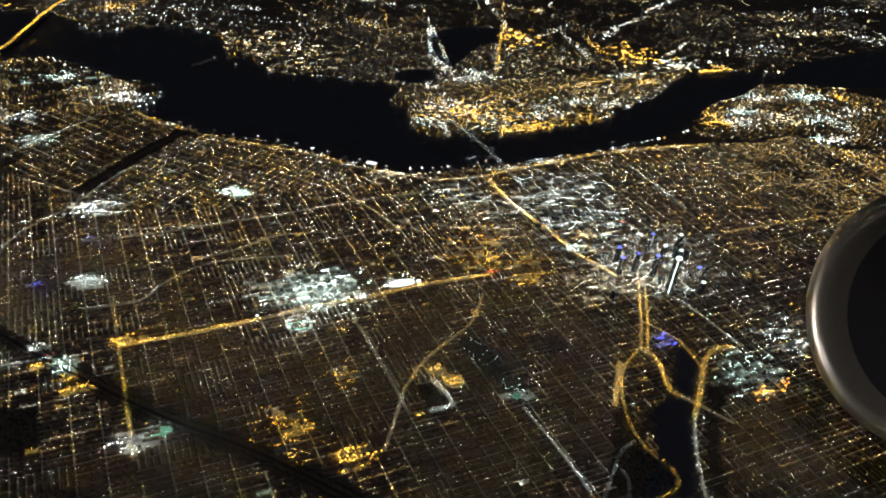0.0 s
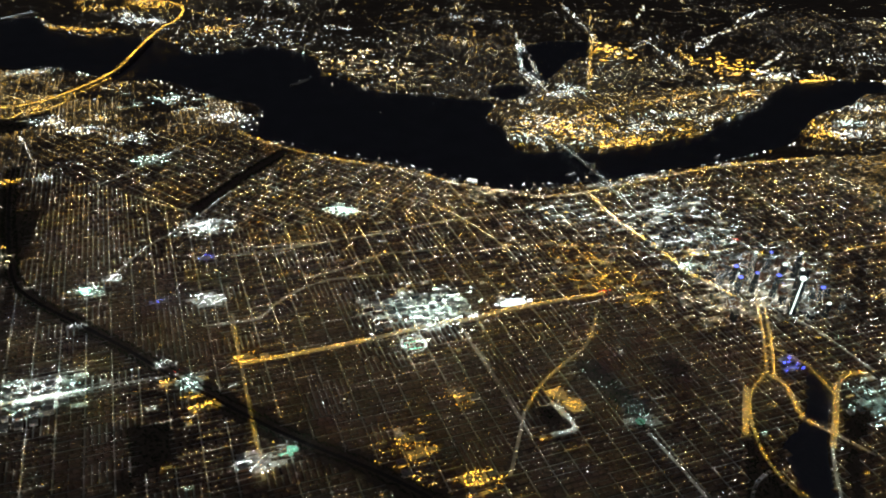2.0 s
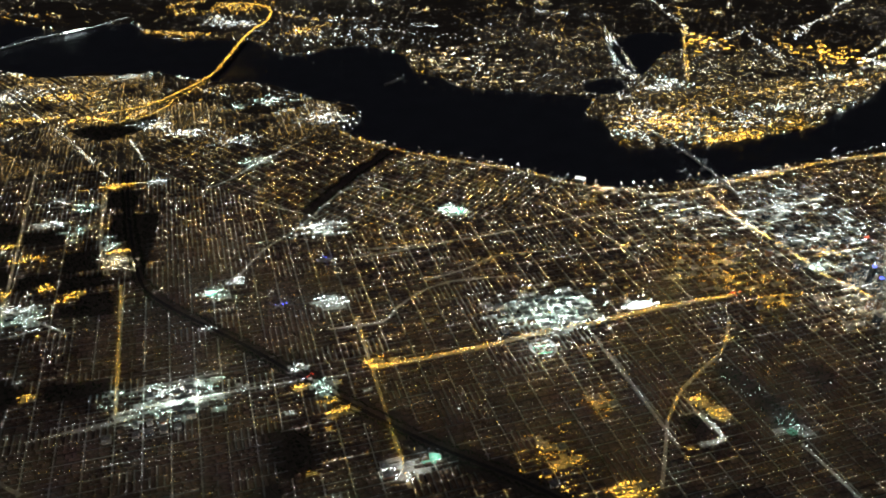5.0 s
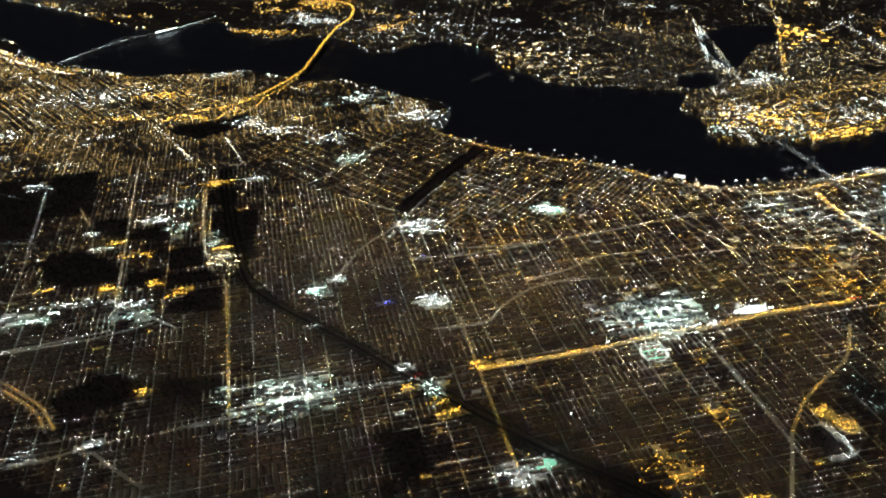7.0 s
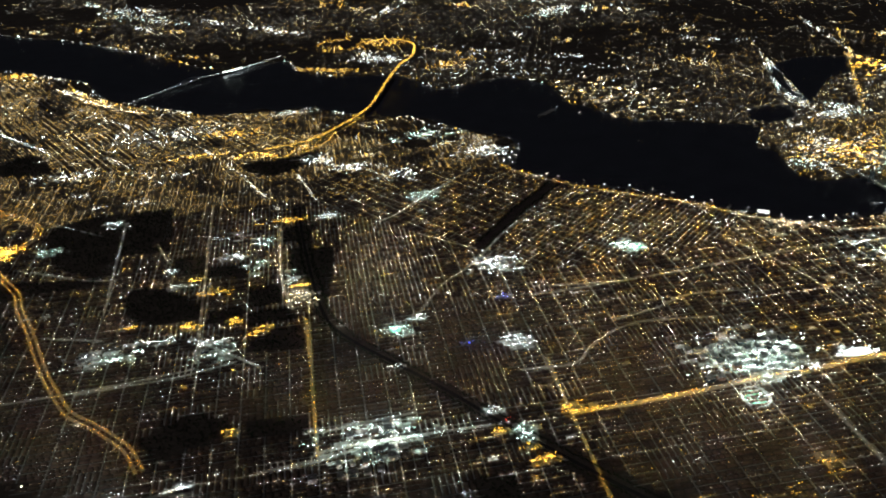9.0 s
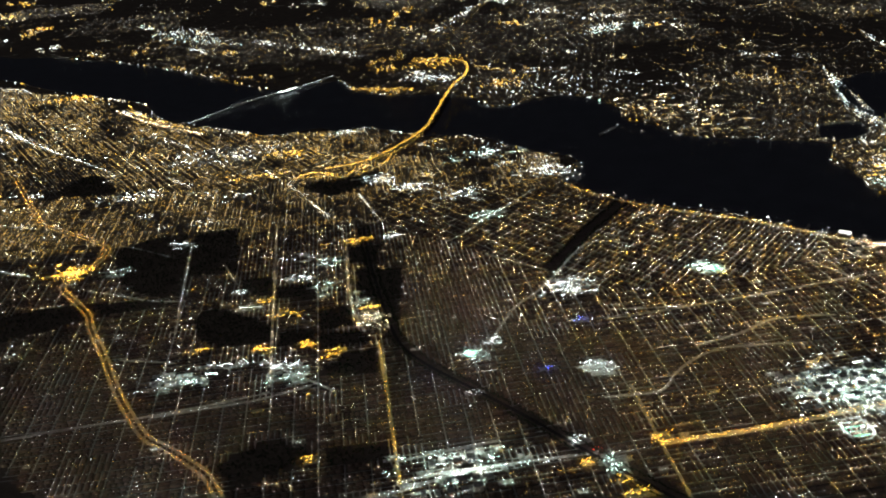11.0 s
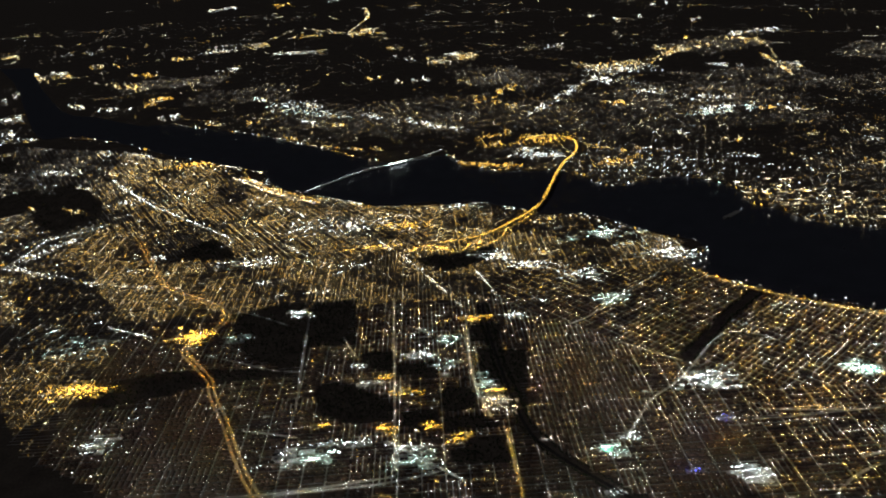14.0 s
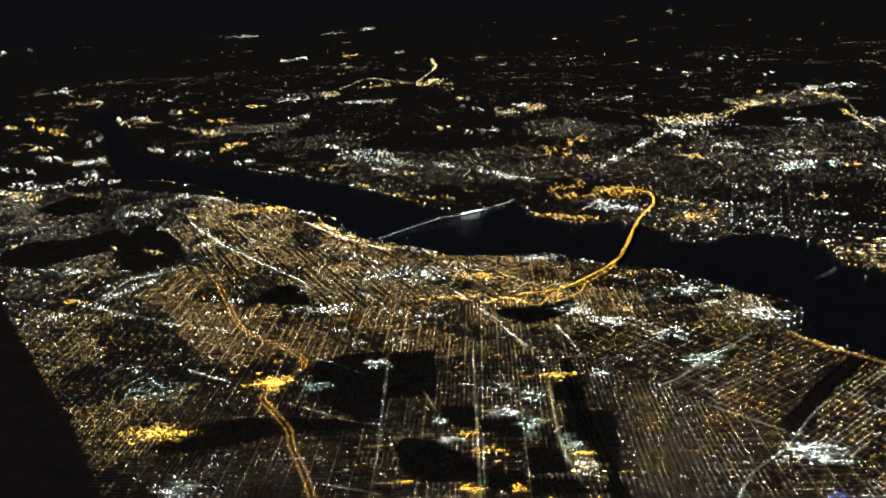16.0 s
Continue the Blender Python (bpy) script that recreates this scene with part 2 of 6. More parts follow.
def ribbon(name, line, wide, z, mat, label, thick=0.06):
    """A road: a strip of even width along a line, a little thick."""
    pts = [Vector((x, y, 0)) for x, y in line]
    bm = bmesh.new()
    rows = []
    for i, p in enumerate(pts):
        d = (pts[min(i + 1, len(pts) - 1)] - pts[max(i - 1, 0)]).normalized()
        s = Vector((-d.y, d.x, 0)) * wide / 2
        rows.append([bm.verts.new(p + s * k + Vector((0, 0, h))) for k, h in ((1, z - thick), (1, z), (-1, z), (-1, z - thick))])
    for a, b in zip(rows, rows[1:]):
        for k in range(3):
            bm.faces.new((a[k], a[k + 1], b[k + 1], b[k]))
    bmesh.ops.recalc_face_normals(bm, faces=bm.faces)
    me = bpy.data.meshes.new(name)
    bm.to_mesh(me)
    bm.free()
    me.materials.append(mat)
    return tagged(new(name, me), label, "road", kind="structure")


# ---- the plan ----
NEAR_BANK = [(-709, 1222), (-601, 1046), (-485, 830), (-424, 722), (-398, 717), (-353, 692), (-310, 654), (-273, 621), (-234, 591), (-202, 566), (-186, 532), (-163, 510), (-123, 480), (-106, 473), (-86, 479), (-77, 471),
             (-60, 473), (-28, 448), (1, 438), (16, 418), (35, 400), (42, 390), (37, 374), (28, 366), (40, 349), (55, 333), (87, 312), (110, 290),
             (131, 275.5), (151, 271), (161, 274), (178, 272), (214, 275), (255, 278), (299, 287), (322, 299), (354, 319), (392, 330), (430, 345), (500, 325), (620, 330)]
FAR_BANK = [(640, 400), (547, 389), (489, 376), (455, 362), (417, 372), (398, 370), (378, 371), (347, 352), (322, 335), (298, 327), (264, 310), (243, 306), (207, 302),
            (189, 299.5), (177, 306), (159, 307), (154, 321), (159, 340), (155, 351), (164, 365), (168, 376), (137, 391), (108, 406), (98, 427), (88, 441),
            (88, 469), (66, 496), (22, 485), (10, 509), (-3, 524), (-34, 530), (-62, 547), (-74, 579), (-116, 570), (-169, 625), (-216, 670), (-260, 706), (-285, 719),
            (-318, 744), (-347, 749), (-404, 799), (-443, 827), (-497, 913), (-566, 1037), (-656, 1206)]
RIVER = smooth(NEAR_BANK, rough=1.2) + smooth(FAR_BANK, rough=1.2)
CITY = NEAR_BANK[3:] + [(620, -400), (-900, -400), (-900, 640), (-560, 700)]
DARK = {}
DARK.update({
    'west_park': [(-169.5, 333.4), (-169.5, 344.5), (-157.5, 351.5), (-142.5, 352.5), (-140.2, 342.2), (-136.9, 298.3), (-148.7, 299.9), (-161.7, 312.3)],
    'west_field': [(-139.5, 351.8), (-120.3, 351.9), (-118.2, 313.0), (-137.3, 312.5)],
    'pond': [(-129.6, 280.6), (-123.1, 286.1), (-105.4, 274.1), (-102.5, 270.0), (-103.4, 262.7), (-115.1, 260.3), (-126.0, 267.0)],
    'yard_a': [(-86.7, 277.7), (-75.3, 277.4), (-75.1, 265.4), (-85.7, 262.0)],
    'yard_b': [(-86.1, 261.1), (-73.8, 262.1), (-68.9, 253.0), (-86.0, 252.1)],
    'yard_c': [(-78.9, 247.7), (-68.3, 249.7), (-68.3, 235.6), (-86.8, 237.5), (-83.9, 244.1)],
    'wood_a': [(-73.5, 322.3), (-61.6, 321.7), (-63.6, 306.8), (-74.3, 308.2)],
    'wood_b': [(-71.6, 302.2), (-54.5, 300.4), (-56.3, 279.3), (-59.2, 261.7), (-64.2, 262.7), (-63.5, 276.1), (-72.3, 283.3)],
    'lot_a': [(-115.3, 305.7), (-103.6, 304.6), (-102.7, 288.6), (-114.6, 295.0)],
    'lot_b': [(-101.6, 295.7), (-87.7, 295.7), (-87.9, 284.9), (-101.4, 287.6)],
    'lot_c': [(-99.7, 265.4), (-88.3, 265.2), (-88.2, 253.4), (-99.5, 256.1)],
})
DARK.update({
    'grove': [(-215.8, 419), (-202.6, 437), (-186.4, 411), (-207.6, 410)],
    'lake': [(-340, 524), (-332, 565), (-291.3, 515), (-283.9, 482), (-306, 471)],
    'creek': [(-216, 281.9), (-203.8, 296.8), (-188.6, 301), (-169.9, 301), (-140.3, 297.5), (-139.6, 292.8), (-165.3, 290), (-183.7, 284.8), (-199.6, 279.6)],
    'corner_park': [(-28.6, 171.9), (-17.3, 169.8), (-16.8, 155.4), (-27.1, 154.6)],
    'corner_strip': [(-29.7, 155.4), (-26.4, 154.4), (-28.2, 148.3), (-30.7, 149)],
    'square': [(126.2, 153.4), (133.1, 154.3), (133.8, 146.8), (125.9, 145.1)],
})
DARK.update({
    'long_park': [(100, 161), (107.5, 160.5), (111.6, 134), (104.5, 129)],
    'school_yard': [(79.3, 146), (84, 146), (85.3, 138), (79.3, 137)],
    'hill_park': [(-113.7, 204.6), (-101.8, 212.2), (-89.1, 209.3), (-90.2, 200.3), (-100.3, 197.2), (-108.6, 194.9)],
    'ball_park': [(-85.1, 206.0), (-68.0, 204.4), (-67.8, 196.8), (-84.1, 198.3)],
})
DARK.update({
    'river_park': [(132.2, 119.5), (138.6, 122.4), (132.2, 109.9), (130.2, 97.4), (131.5, 90.8), (125.9, 86.5), (109.5, 92.5)],
    'east_strip': [(175.3, 126.8), (173.6, 113.4), (161.8, 107), (149.4, 95), (140.6, 81.2), (136.9, 82.6), (151.7, 103.3)],
    'valley': [(-449, 622), (-436, 668), (-406, 650), (-393, 609), (-413, 597)],
    'gorge': [(-408, 511), (-400, 536), (-373, 536), (-352, 560), (-325, 513), (-346, 499), (-368, 480), (-393, 486)],
    'creek_mouth': [(-95.0, 394.1), (-76.9, 396.7), (-65.7, 397.4), (-56.1, 404.7), (-54.6, 396.8), (-61.6, 385.6), (-69.5, 380.7), (-79.1, 376.3), (-89.6, 384.3)],
})
for key in ("lake", "pond", "grove"):
    DARK[key] = smooth(DARK[key], True, 4, 1.0)
LAKES = {
    'cove': [(233.4, 469), (262.3, 482), (293.5, 473), (278.9, 443), (256, 440), (231.5, 416), (216.5, 400), (210.1, 409), (216.9, 441)],
    'inlet': [(180.4, 402), (201.7, 400), (195.8, 382), (177.7, 378), (170.5, 385)],
    'small_river': [(175.1, 138.9), (172.5, 127.7), (158.4, 115.8), (144.8, 101), (132.5, 84.1), (118.8, 89.1), (132.9, 100.7), (139.2, 112.3), (154, 119.8), (164.1, 130.4)],
}
RAIL_CUT = [(-67, 340), (-67, 324), (-65, 290), (-61, 254), (-54, 238.5), (-40, 221), (-27.5, 205.5), (-17, 191), (-6, 177), (11, 156.5), (30, 137.5), (42, 123), (60, 100)]
CANAL_CUT = [(47, 336), (35, 324), (25, 314.5), (10, 297), (1, 287)]
KENSINGTON = [(46, 333), (0, 285), (8, 268), (60, 262), (100, 272), (110, 289), (87, 311)]
ACROSS = [(166, 361), (154.4, 321), (160, 308), (190.4, 302), (244.1, 307), (299.5, 330), (368, 359), (373, 373), (297.5, 377), (237, 376), (204.8, 385)]
NORTHEAST = [(-75, 405), (-80, 470), (-123, 476), (-188, 526), (-231, 585), (-340, 655), (-430, 690), (-330, 520), (-200, 400)]
ROADS = []
ROADS += [
    ('S', [(3.4, 188.9), (21.2, 188.8), (44.8, 189.7)], 0.55, 0.26, 2),
    ('S', [(44.8, 189.7), (74.6, 191.8)], 0.9, 0.2, 2),
    ('S', [(74, 190.4), (102, 192.6), (130.5, 191.8)], 0.6, 0.24, 2),
    ('W', [(-13.6, 189), (-35.1, 189.6), (-51.1, 189), (-66.1, 185.9), (-76.5, 184.7)], 1, 0.2, 1),
    ('S', [(3.9, 191.4), (3.4, 171.7), (2.7, 143.1)], 0.9, 0.2, 1),
    ('S', [(4.8, 214.4), (3.9, 191.4)], 1, 0.18, 1),
    ('S', [(-66.9, 251.7), (-66.4, 220.5), (-66, 187.1)], 0.8, 0.2, 1),
    ('S', [(165.7, 260.2), (164.4, 239), (168.3, 210.9), (169.1, 195.3), (173.8, 182.9), (175.5, 173.6)], 0.5, 0.26, 2),
]
ROADS += [
    ('S', [(187.9, 177.0), (170.6, 152.8), (158.6, 137.7)], 0.5, 0.2, 1),
    ('S', [(186.1, 178.4), (168.8, 154.2), (156.8, 138.9)], 0.5, 0.2, 1),
    ('S', [(157.7, 138.3), (158.5, 132.1), (153.2, 120.1), (155.8, 116.6)], 0.6, 0.22, 2),
    ('A', [(155.8, 116.6), (161.4, 104.2)], 1, 0.14, 1),
    ('S', [(155.8, 138.9), (145.9, 133.4), (138.5, 125), (132, 112.3), (130.6, 101.6), (132.6, 94.5), (130.2, 89.3), (123.1, 87.6)], 0.6, 0.19, 1),
    ('S', [(146.1, 136.1), (138.7, 127.5), (131.9, 119.6)], 0.6, 0.2, 2),
    ('S', [(167.6, 150.8), (172.7, 139), (173.4, 127.4)], 0.7, 0.18, 1),
    ('S', [(189.4, 129.8), (181.9, 131.2), (173.8, 127.2), (162.8, 116.9), (152.4, 107.8)], 0.6, 0.2, 2),
    ('W', [(152.4, 107.8), (143.5, 97), (134.7, 83.4)], 0.9, 0.22, 1),
]
ROADS += [
    ('W', [(188.1, 160.3), (190.5, 150.7), (191.5, 140.2), (192.1, 129.9)], 0.6, 0.22, 1),
    ('W', [(105.5, 128.4), (106.7, 112.1), (106.6, 95.8)], 0.7, 0.2, 1),
    ('S', [(120.9, 181.7), (109.6, 168.5), (98.3, 162.2)], 0.9, 0.18, 1),
    ('S', [(98.3, 162.2), (86.3, 155.3), (75.7, 145.7)], 0.6, 0.22, 1),
    ('A', [(75.7, 145.7), (69.1, 136.1), (61.7, 125.7)], 0.9, 0.18, 1),
    ('W', [(243.1, 259.6), (241.4, 213.7)], 0.7, 0.2, 1),
    ('S', [(243.2, 192.3), (266.4, 192.2), (301, 191.1)], 0.7, 0.22, 1),
    ('S', [(28, 361), (45.2, 339), (67.4, 320), (87.4, 307), (109.5, 287.3)], 1, 0.2, 2),
]
ROADS += [
    ('A', [(109.1, 286.3), (142, 264.8), (166.6, 263.8)], 1, 0.2, 2),
    ('S', [(166.6, 263.8), (216.1, 270.2), (250.9, 272.9), (307, 270.1)], 0.9, 0.22, 2),
    ('S', [(-241, 432), (-218.2, 392), (-205, 374), (-185.2, 357), (-175, 345), (-173.9, 334)], 0.8, 0.28, 2),
    ('S', [(-173.9, 334), (-188.1, 332), (-185.3, 317), (-173, 299.2)], 0.8, 0.26, 2),
    ('S', [(-173, 299.2), (-160.6, 272.5), (-150.2, 250.2), (-139.2, 228.1)], 0.6, 0.22, 2),
    ('S', [(-141.4, 232.8), (-133.7, 219.6), (-120.5, 206.2), (-113.2, 197), (-110.4, 189.3)], 0.6, 0.2, 2),
    ('W', [(-304, 568), (-261.9, 511), (-222.2, 468), (-192.7, 436), (-196.0, 425)], 1.5, 0.28, 2),
    ('W', [(-305, 452), (-291.9, 458), (-279.1, 474)], 1.8, 0.2, 2),
]
ROADS += [
    ('W', [(-306, 417), (-270.3, 401), (-238.6, 389)], 2, 0.16, 1),
    ('S', [(-87.1, 402), (-77.4, 405)], 0.9, 0.4, 2),
    ('W', [(35.3, 298.3), (19.4, 302), (-4.6, 274.9), (-19.4, 262), (-31.8, 242.9)], 1.5, 0.18, 1),
    ('W', [(-135.7, 228.8), (-116.6, 229.7), (-103.6, 230.7), (-88.7, 234.2)], 1.2, 0.2, 1),
    ('W', [(-103.8, 250), (-81.7, 229.7)], 1.2, 0.2, 1),
    ('W', [(-67, 188.6), (-54.3, 190), (-36.1, 189.1)], 0.9, 0.2, 1),
    ('W', [(85.1, 147.3), (87.0, 139.5), (86.1, 135.7), (79.0, 135.6)], 0.6, 0.2, 2),
    ('S', [(88.8, 146.8), (92.6, 146.4), (93.2, 142.6), (89.6, 142.2), (88.8, 146.6)], 0.5, 0.2, 1),
    ('W', [(-222.7, 339), (-202, 329)], 0.7, 0.3, 2),
]
ROADS += [
    ('A', [(-75.2, 324), (-75.4, 288.4), (-73.9, 272.4), (-71, 259.4)], 0.8, 0.2, 1),
    ('A', [(-104.3, 351), (-102.8, 291.5), (-101.3, 235.8)], 1, 0.16, 1),
    ('A', [(-123.5, 319), (-116.9, 302)], 1, 0.18, 1),
    ('A', [(-217.6, 555), (-186, 517), (-154, 489)], 1.6, 0.5, 2),
    ('W', [(-4.6, 210.2), (11.7, 209.4), (18.4, 215.5)], 0.9, 0.2, 1),
    ('A', [(18.4, 215.5), (27.5, 221.5), (40.4, 225.2), (66.4, 222.1)], 1.3, 0.07, 1),
    ('A', [(12.2, 254.1), (32.5, 251), (45, 249.9)], 1, 0.22, 1),
    ('S', [(220.8, 350), (260.9, 360), (302, 366), (334, 370)], 2, 0.4, 1),
]
ROADS += [
    ('S', [(306, 493), (266.2, 433), (236.9, 384)], 2.5, 0.5, 1),
    ('W', [(245.6, 502), (218.8, 441), (210.5, 389)], 2.5, 0.5, 1),
]
ROADS = [r for r in ROADS if r[1][0] not in ((-241, 432), (-173.9, 334), (-173, 299.2), (-141.4, 232.8), (-222.7, 339))]
ROADS += [
    ('S', [(-28.0, 450.4), (-37.0, 437.1), (-47.4, 425.1), (-58.4, 418.9), (-66.4, 409.0), (-72.7, 398.5), (-78.2, 400.7)], 0.8, 0.3, 1),
    ('S', [(-47.4, 425.1), (-51.6, 413.0), (-59.5, 405.6), (-67.8, 400.2)], 0.8, 0.28, 1),
    ('S', [(-47.1, 428.4), (-61.1, 422.1), (-71.6, 420.0), (-81.8, 423.6)], 0.9, 0.26, 1),
    ('S', [(-78.1, 401.4), (-85.1, 407.8), (-92.2, 408.1), (-97.8, 402.1)], 0.8, 0.36, 2),
    ('S', [(-212.9, 567.3), (-204.1, 547.7), (-193.9, 532.4), (-178.3, 513.8), (-164.6, 503.1), (-148.1, 493.9)], 1.2, 0.2, 2),
    ('W', [(-223.2, 341.2), (-212.5, 335.1), (-202.1, 329.8)], 0.7, 0.3, 1),
    ('W', [(-305.0, 410.6), (-300.2, 431.7), (-297.0, 452.6), (-281.7, 462.9), (-271.3, 475.3)], 1.2, 0.2, 2),
    ('W', [(-290.3, 410.9), (-267.7, 399.1), (-249.8, 389.6), (-230.9, 383.0), (-212.4, 375.4)], 1.4, 0.16, 1),
]
ROADS += [
    ('W', [(-179.1, 227.4), (-156.1, 228.9), (-131.8, 229.8), (-110.4, 232.1), (-101.3, 233.7)], 1.0, 0.11, 1),
    ('W', [(-151.2, 260.9), (-141.6, 258.2), (-132.9, 255.4)], 1.2, 0.16, 1),
    ('W', [(-139.2, 342.0), (-137.9, 317.1), (-136.6, 291.4), (-135.4, 272.8)], 1.2, 0.12, 1),
    ('W', [(-170.2, 347.9), (-160.8, 342.6), (-147.3, 332.5)], 1.4, 0.12, 1),
    ('W', [(-174.5, 311.4), (-160.1, 304.2), (-148.3, 297.8), (-136.4, 294.6)], 1.3, 0.15, 1),
    ('W', [(73.7, 190.2), (73.9, 162.0), (73.7, 147.7), (73.4, 136.2)], 0.9, 0.13, 1),
    ('A', [(94.2, 269.4), (102.1, 252.8), (108.7, 231.0), (109.4, 218.6)], 0.9, 0.17, 1),
    ('A', [(9.3, 249.0), (21.1, 248.8), (47.1, 250.4), (69.8, 251.7), (98.7, 254.6), (131.5, 255.4)], 1.2, 0.11, 1),
    ('A', [(31.9, 228.1), (37.4, 229.2), (48.5, 231.6), (62.5, 236.6), (82.3, 234.4)], 1.2, 0.1, 1),
    ('W', [(171.4, 240.0), (182.2, 241.2), (203.7, 241.6)], 0.9, 0.22, 1),
    ('W', [(-66.0, 196.4), (-53.5, 197.6), (-38.4, 198.8)], 1.0, 0.15, 1),
    ('W', [(-44.3, 196.6), (-41.5, 192.1), (-38.3, 187.0)], 0.8, 0.16, 1),
    ('A', [(-21.3, 303.5), (-10.9, 293.5), (-0.8, 285.2)], 1.0, 0.16, 1),
    ('W', [(-35.0, 317.4), (-26.4, 322.7), (-17.8, 331.4), (-2.7, 345.3), (13.6, 360.4)], 1.3, 0.22, 1),
]
ROADS += [
    ('A', [(-100.1, 184.7), (-88.3, 184.1), (-78.4, 185.4), (-67.5, 186.4)], 1.0, 0.13, 1),
    ('A', [(-99.8, 181.9), (-90.1, 170.9), (-85.8, 166.8)], 1.0, 0.11, 1),
    ('A', [(-100.1, 184.7), (-111.3, 181.7), (-119.4, 182.1)], 1.0, 0.12, 1),
]
# rows of a large car park and an avenue beyond it
ROADS += [('T', [(x, y), (x + 6.2, y + 12)], 1.2, 0.16, 1) for x, y in ((-258.5, 335.8), (-251.3, 330.6), (-244.8, 326.5), (-238.8, 323.5), (-233.5, 321.8))]
ROADS += [('W', [(-383.9, 471.2), (-371.0, 475.7), (-359.0, 482.4), (-332.7, 471.9), (-313.8, 460.6)], 1.6, 0.2, 1)]
# the winding highway: two carriageways with a dark median
HIGHWAY = [(-244.5, 445.0), (-231.6, 419.4), (-216.8, 389.7), (-207.4, 376.3), (-187.7, 360.2), (-178.2, 351.4), (-174.1, 343.3), (-176.6, 333.5), (-182.9, 322.3), (-184.6, 315.8),
           (-179.0, 307.2), (-169.4, 293.2), (-165.4, 282.1), (-158.1, 267.0), (-152.4, 253.5), (-146.9, 241.1), (-140.8, 229.6), (-135.1, 220.2), (-127.8, 213.8), (-120.8, 206.8), (-115.7, 200.9), (-111.5, 192.0)]


def beside(line, off):
    """The line moved sideways by off."""
    p = np.array(line, float)
    d = np.gradient(p, axis=0)
    d /= np.hypot(*d.T)[:, None]
    return [(float(x), float(y)) for x, y in p + off * np.c_[-d[:, 1], d[:, 0]]]


ROADS += [('O', beside(HIGHWAY, off), 0.7, 0.19, 1) for off in (-0.95, 0.95)]
# roads of the far suburbs and paths in the river park
ROADS += [
    ('A', [(-24, 681), (2, 704), (29, 747), (56, 782), (88, 836), (106, 855)], 4, 1.6, 1),
    ('A', [(106, 855), (151, 891), (191, 940), (235, 996), (287, 1046), (323, 1103)], 4, 1.6, 1),
    ('A', [(323, 1103), (362, 1106), (336, 985), (302, 885), (291, 815)], 6, 1.6, 1),
    ('W', [(330, 1100), (386, 1129), (422, 1141)], 6, 1.6, 1),
    ('W', [(123, 811), (135, 764), (141, 723), (159, 695)], 4, 1.6, 1),
    ('W', [(131, 667), (159, 672), (193, 670), (223, 677)], 4, 1.6, 1),
    ('W', [(95, 654), (111, 637), (122, 599)], 4, 1.6, 1),
    ('W', [(73, 536), (94, 526), (116, 513), (138, 504)], 4, 1.6, 1),
    ('A', [(-336, 1368), (-310, 1540), (-248, 1462), (-183, 1406), (-156, 1489)], 6, 1.6, 1),
    ('A', [(-206, 1443), (-189, 1714), (-208, 1951)], 6, 1.6, 1),
    ('W', [(-423, 1324), (-369, 1341), (-328, 1326)], 6, 1.6, 1),
    ('W', [(-291, 1207), (-220, 1182)], 6, 1.6, 1),
    ('W', [(-131, 717), (-104, 696), (-76, 672), (-54, 656)], 4, 1.6, 1),
    ('A', [(-500, 1032), (-457, 994), (-417, 1005), (-375, 985)], 6, 1.6, 1),
    ('A', [(153.2, 118.8), (157.5, 111.0), (162.5, 101.9)], 0.9, 0.15, 1),
    ('S', [(173.1, 139.6), (171.7, 130.9), (170.4, 124.1)], 0.6, 0.2, 1),
    ('W', [(108.8, 92.8), (115.7, 98.5), (122.9, 104.3), (129.4, 106.4)], 1.3, 0.11, 1),
    ('W', [(115.2, 90.4), (118.5, 95.5), (119.1, 99.3)], 1.3, 0.1, 1),
]
ROADS += [
    ('W', [(60, 564), (90, 557)], 3, 0.8, 1),
    ('W', [(80, 533), (117, 506), (143, 492)], 3, 0.8, 1),
    ('A', [(100, 463), (129, 454)], 3, 0.8, 1),
    ('A', [(148, 535), (164, 490), (169, 467), (185, 432)], 3, 0.8, 1),
    ('S', [(220, 523), (204, 480), (192, 448)], 3, 0.8, 1),
    ('W', [(115, 423), (127, 417), (140, 418)], 3, 0.8, 1),
    ('W', [(-2, 436), (7, 420), (17, 413)], 3, 0.8, 1),
    ('S', [(222, 362), (253, 362), (282, 363)], 3, 0.8, 1),
]
# crooked old district, thinly lit riverside, and ground left lampless for the dark window edge
FRANKFORD = [(-63.6, 360.2), (-54.5, 333.6), (-33.9, 317.8), (-19.4, 303.4), (-1.7, 285.3), (15.6, 307.6), (43.2, 338.3), (34.2, 353.4), (13.6, 360.4), (-7.1, 370.7), (-36.9, 382.3), (-58.2, 374.6)]
TACONY = [(-49.3, 471.1), (-29.4, 457.4), (-16.2, 462.6), (-3.2, 451.9), (22.7, 419.7), (15.9, 398.1), (-9.7, 389.9), (-23.9, 408.7), (-41.0, 421.7), (-56.4, 411.6)]
UNLIT = [(-400, 480), (-296, 353), (-249, 297), (-219, 256), (-190, 238), (-164, 206), (-136, 189), (-108, 169), (-108, 60), (-600, 60), (-600, 480)]
CLUSTERS = []
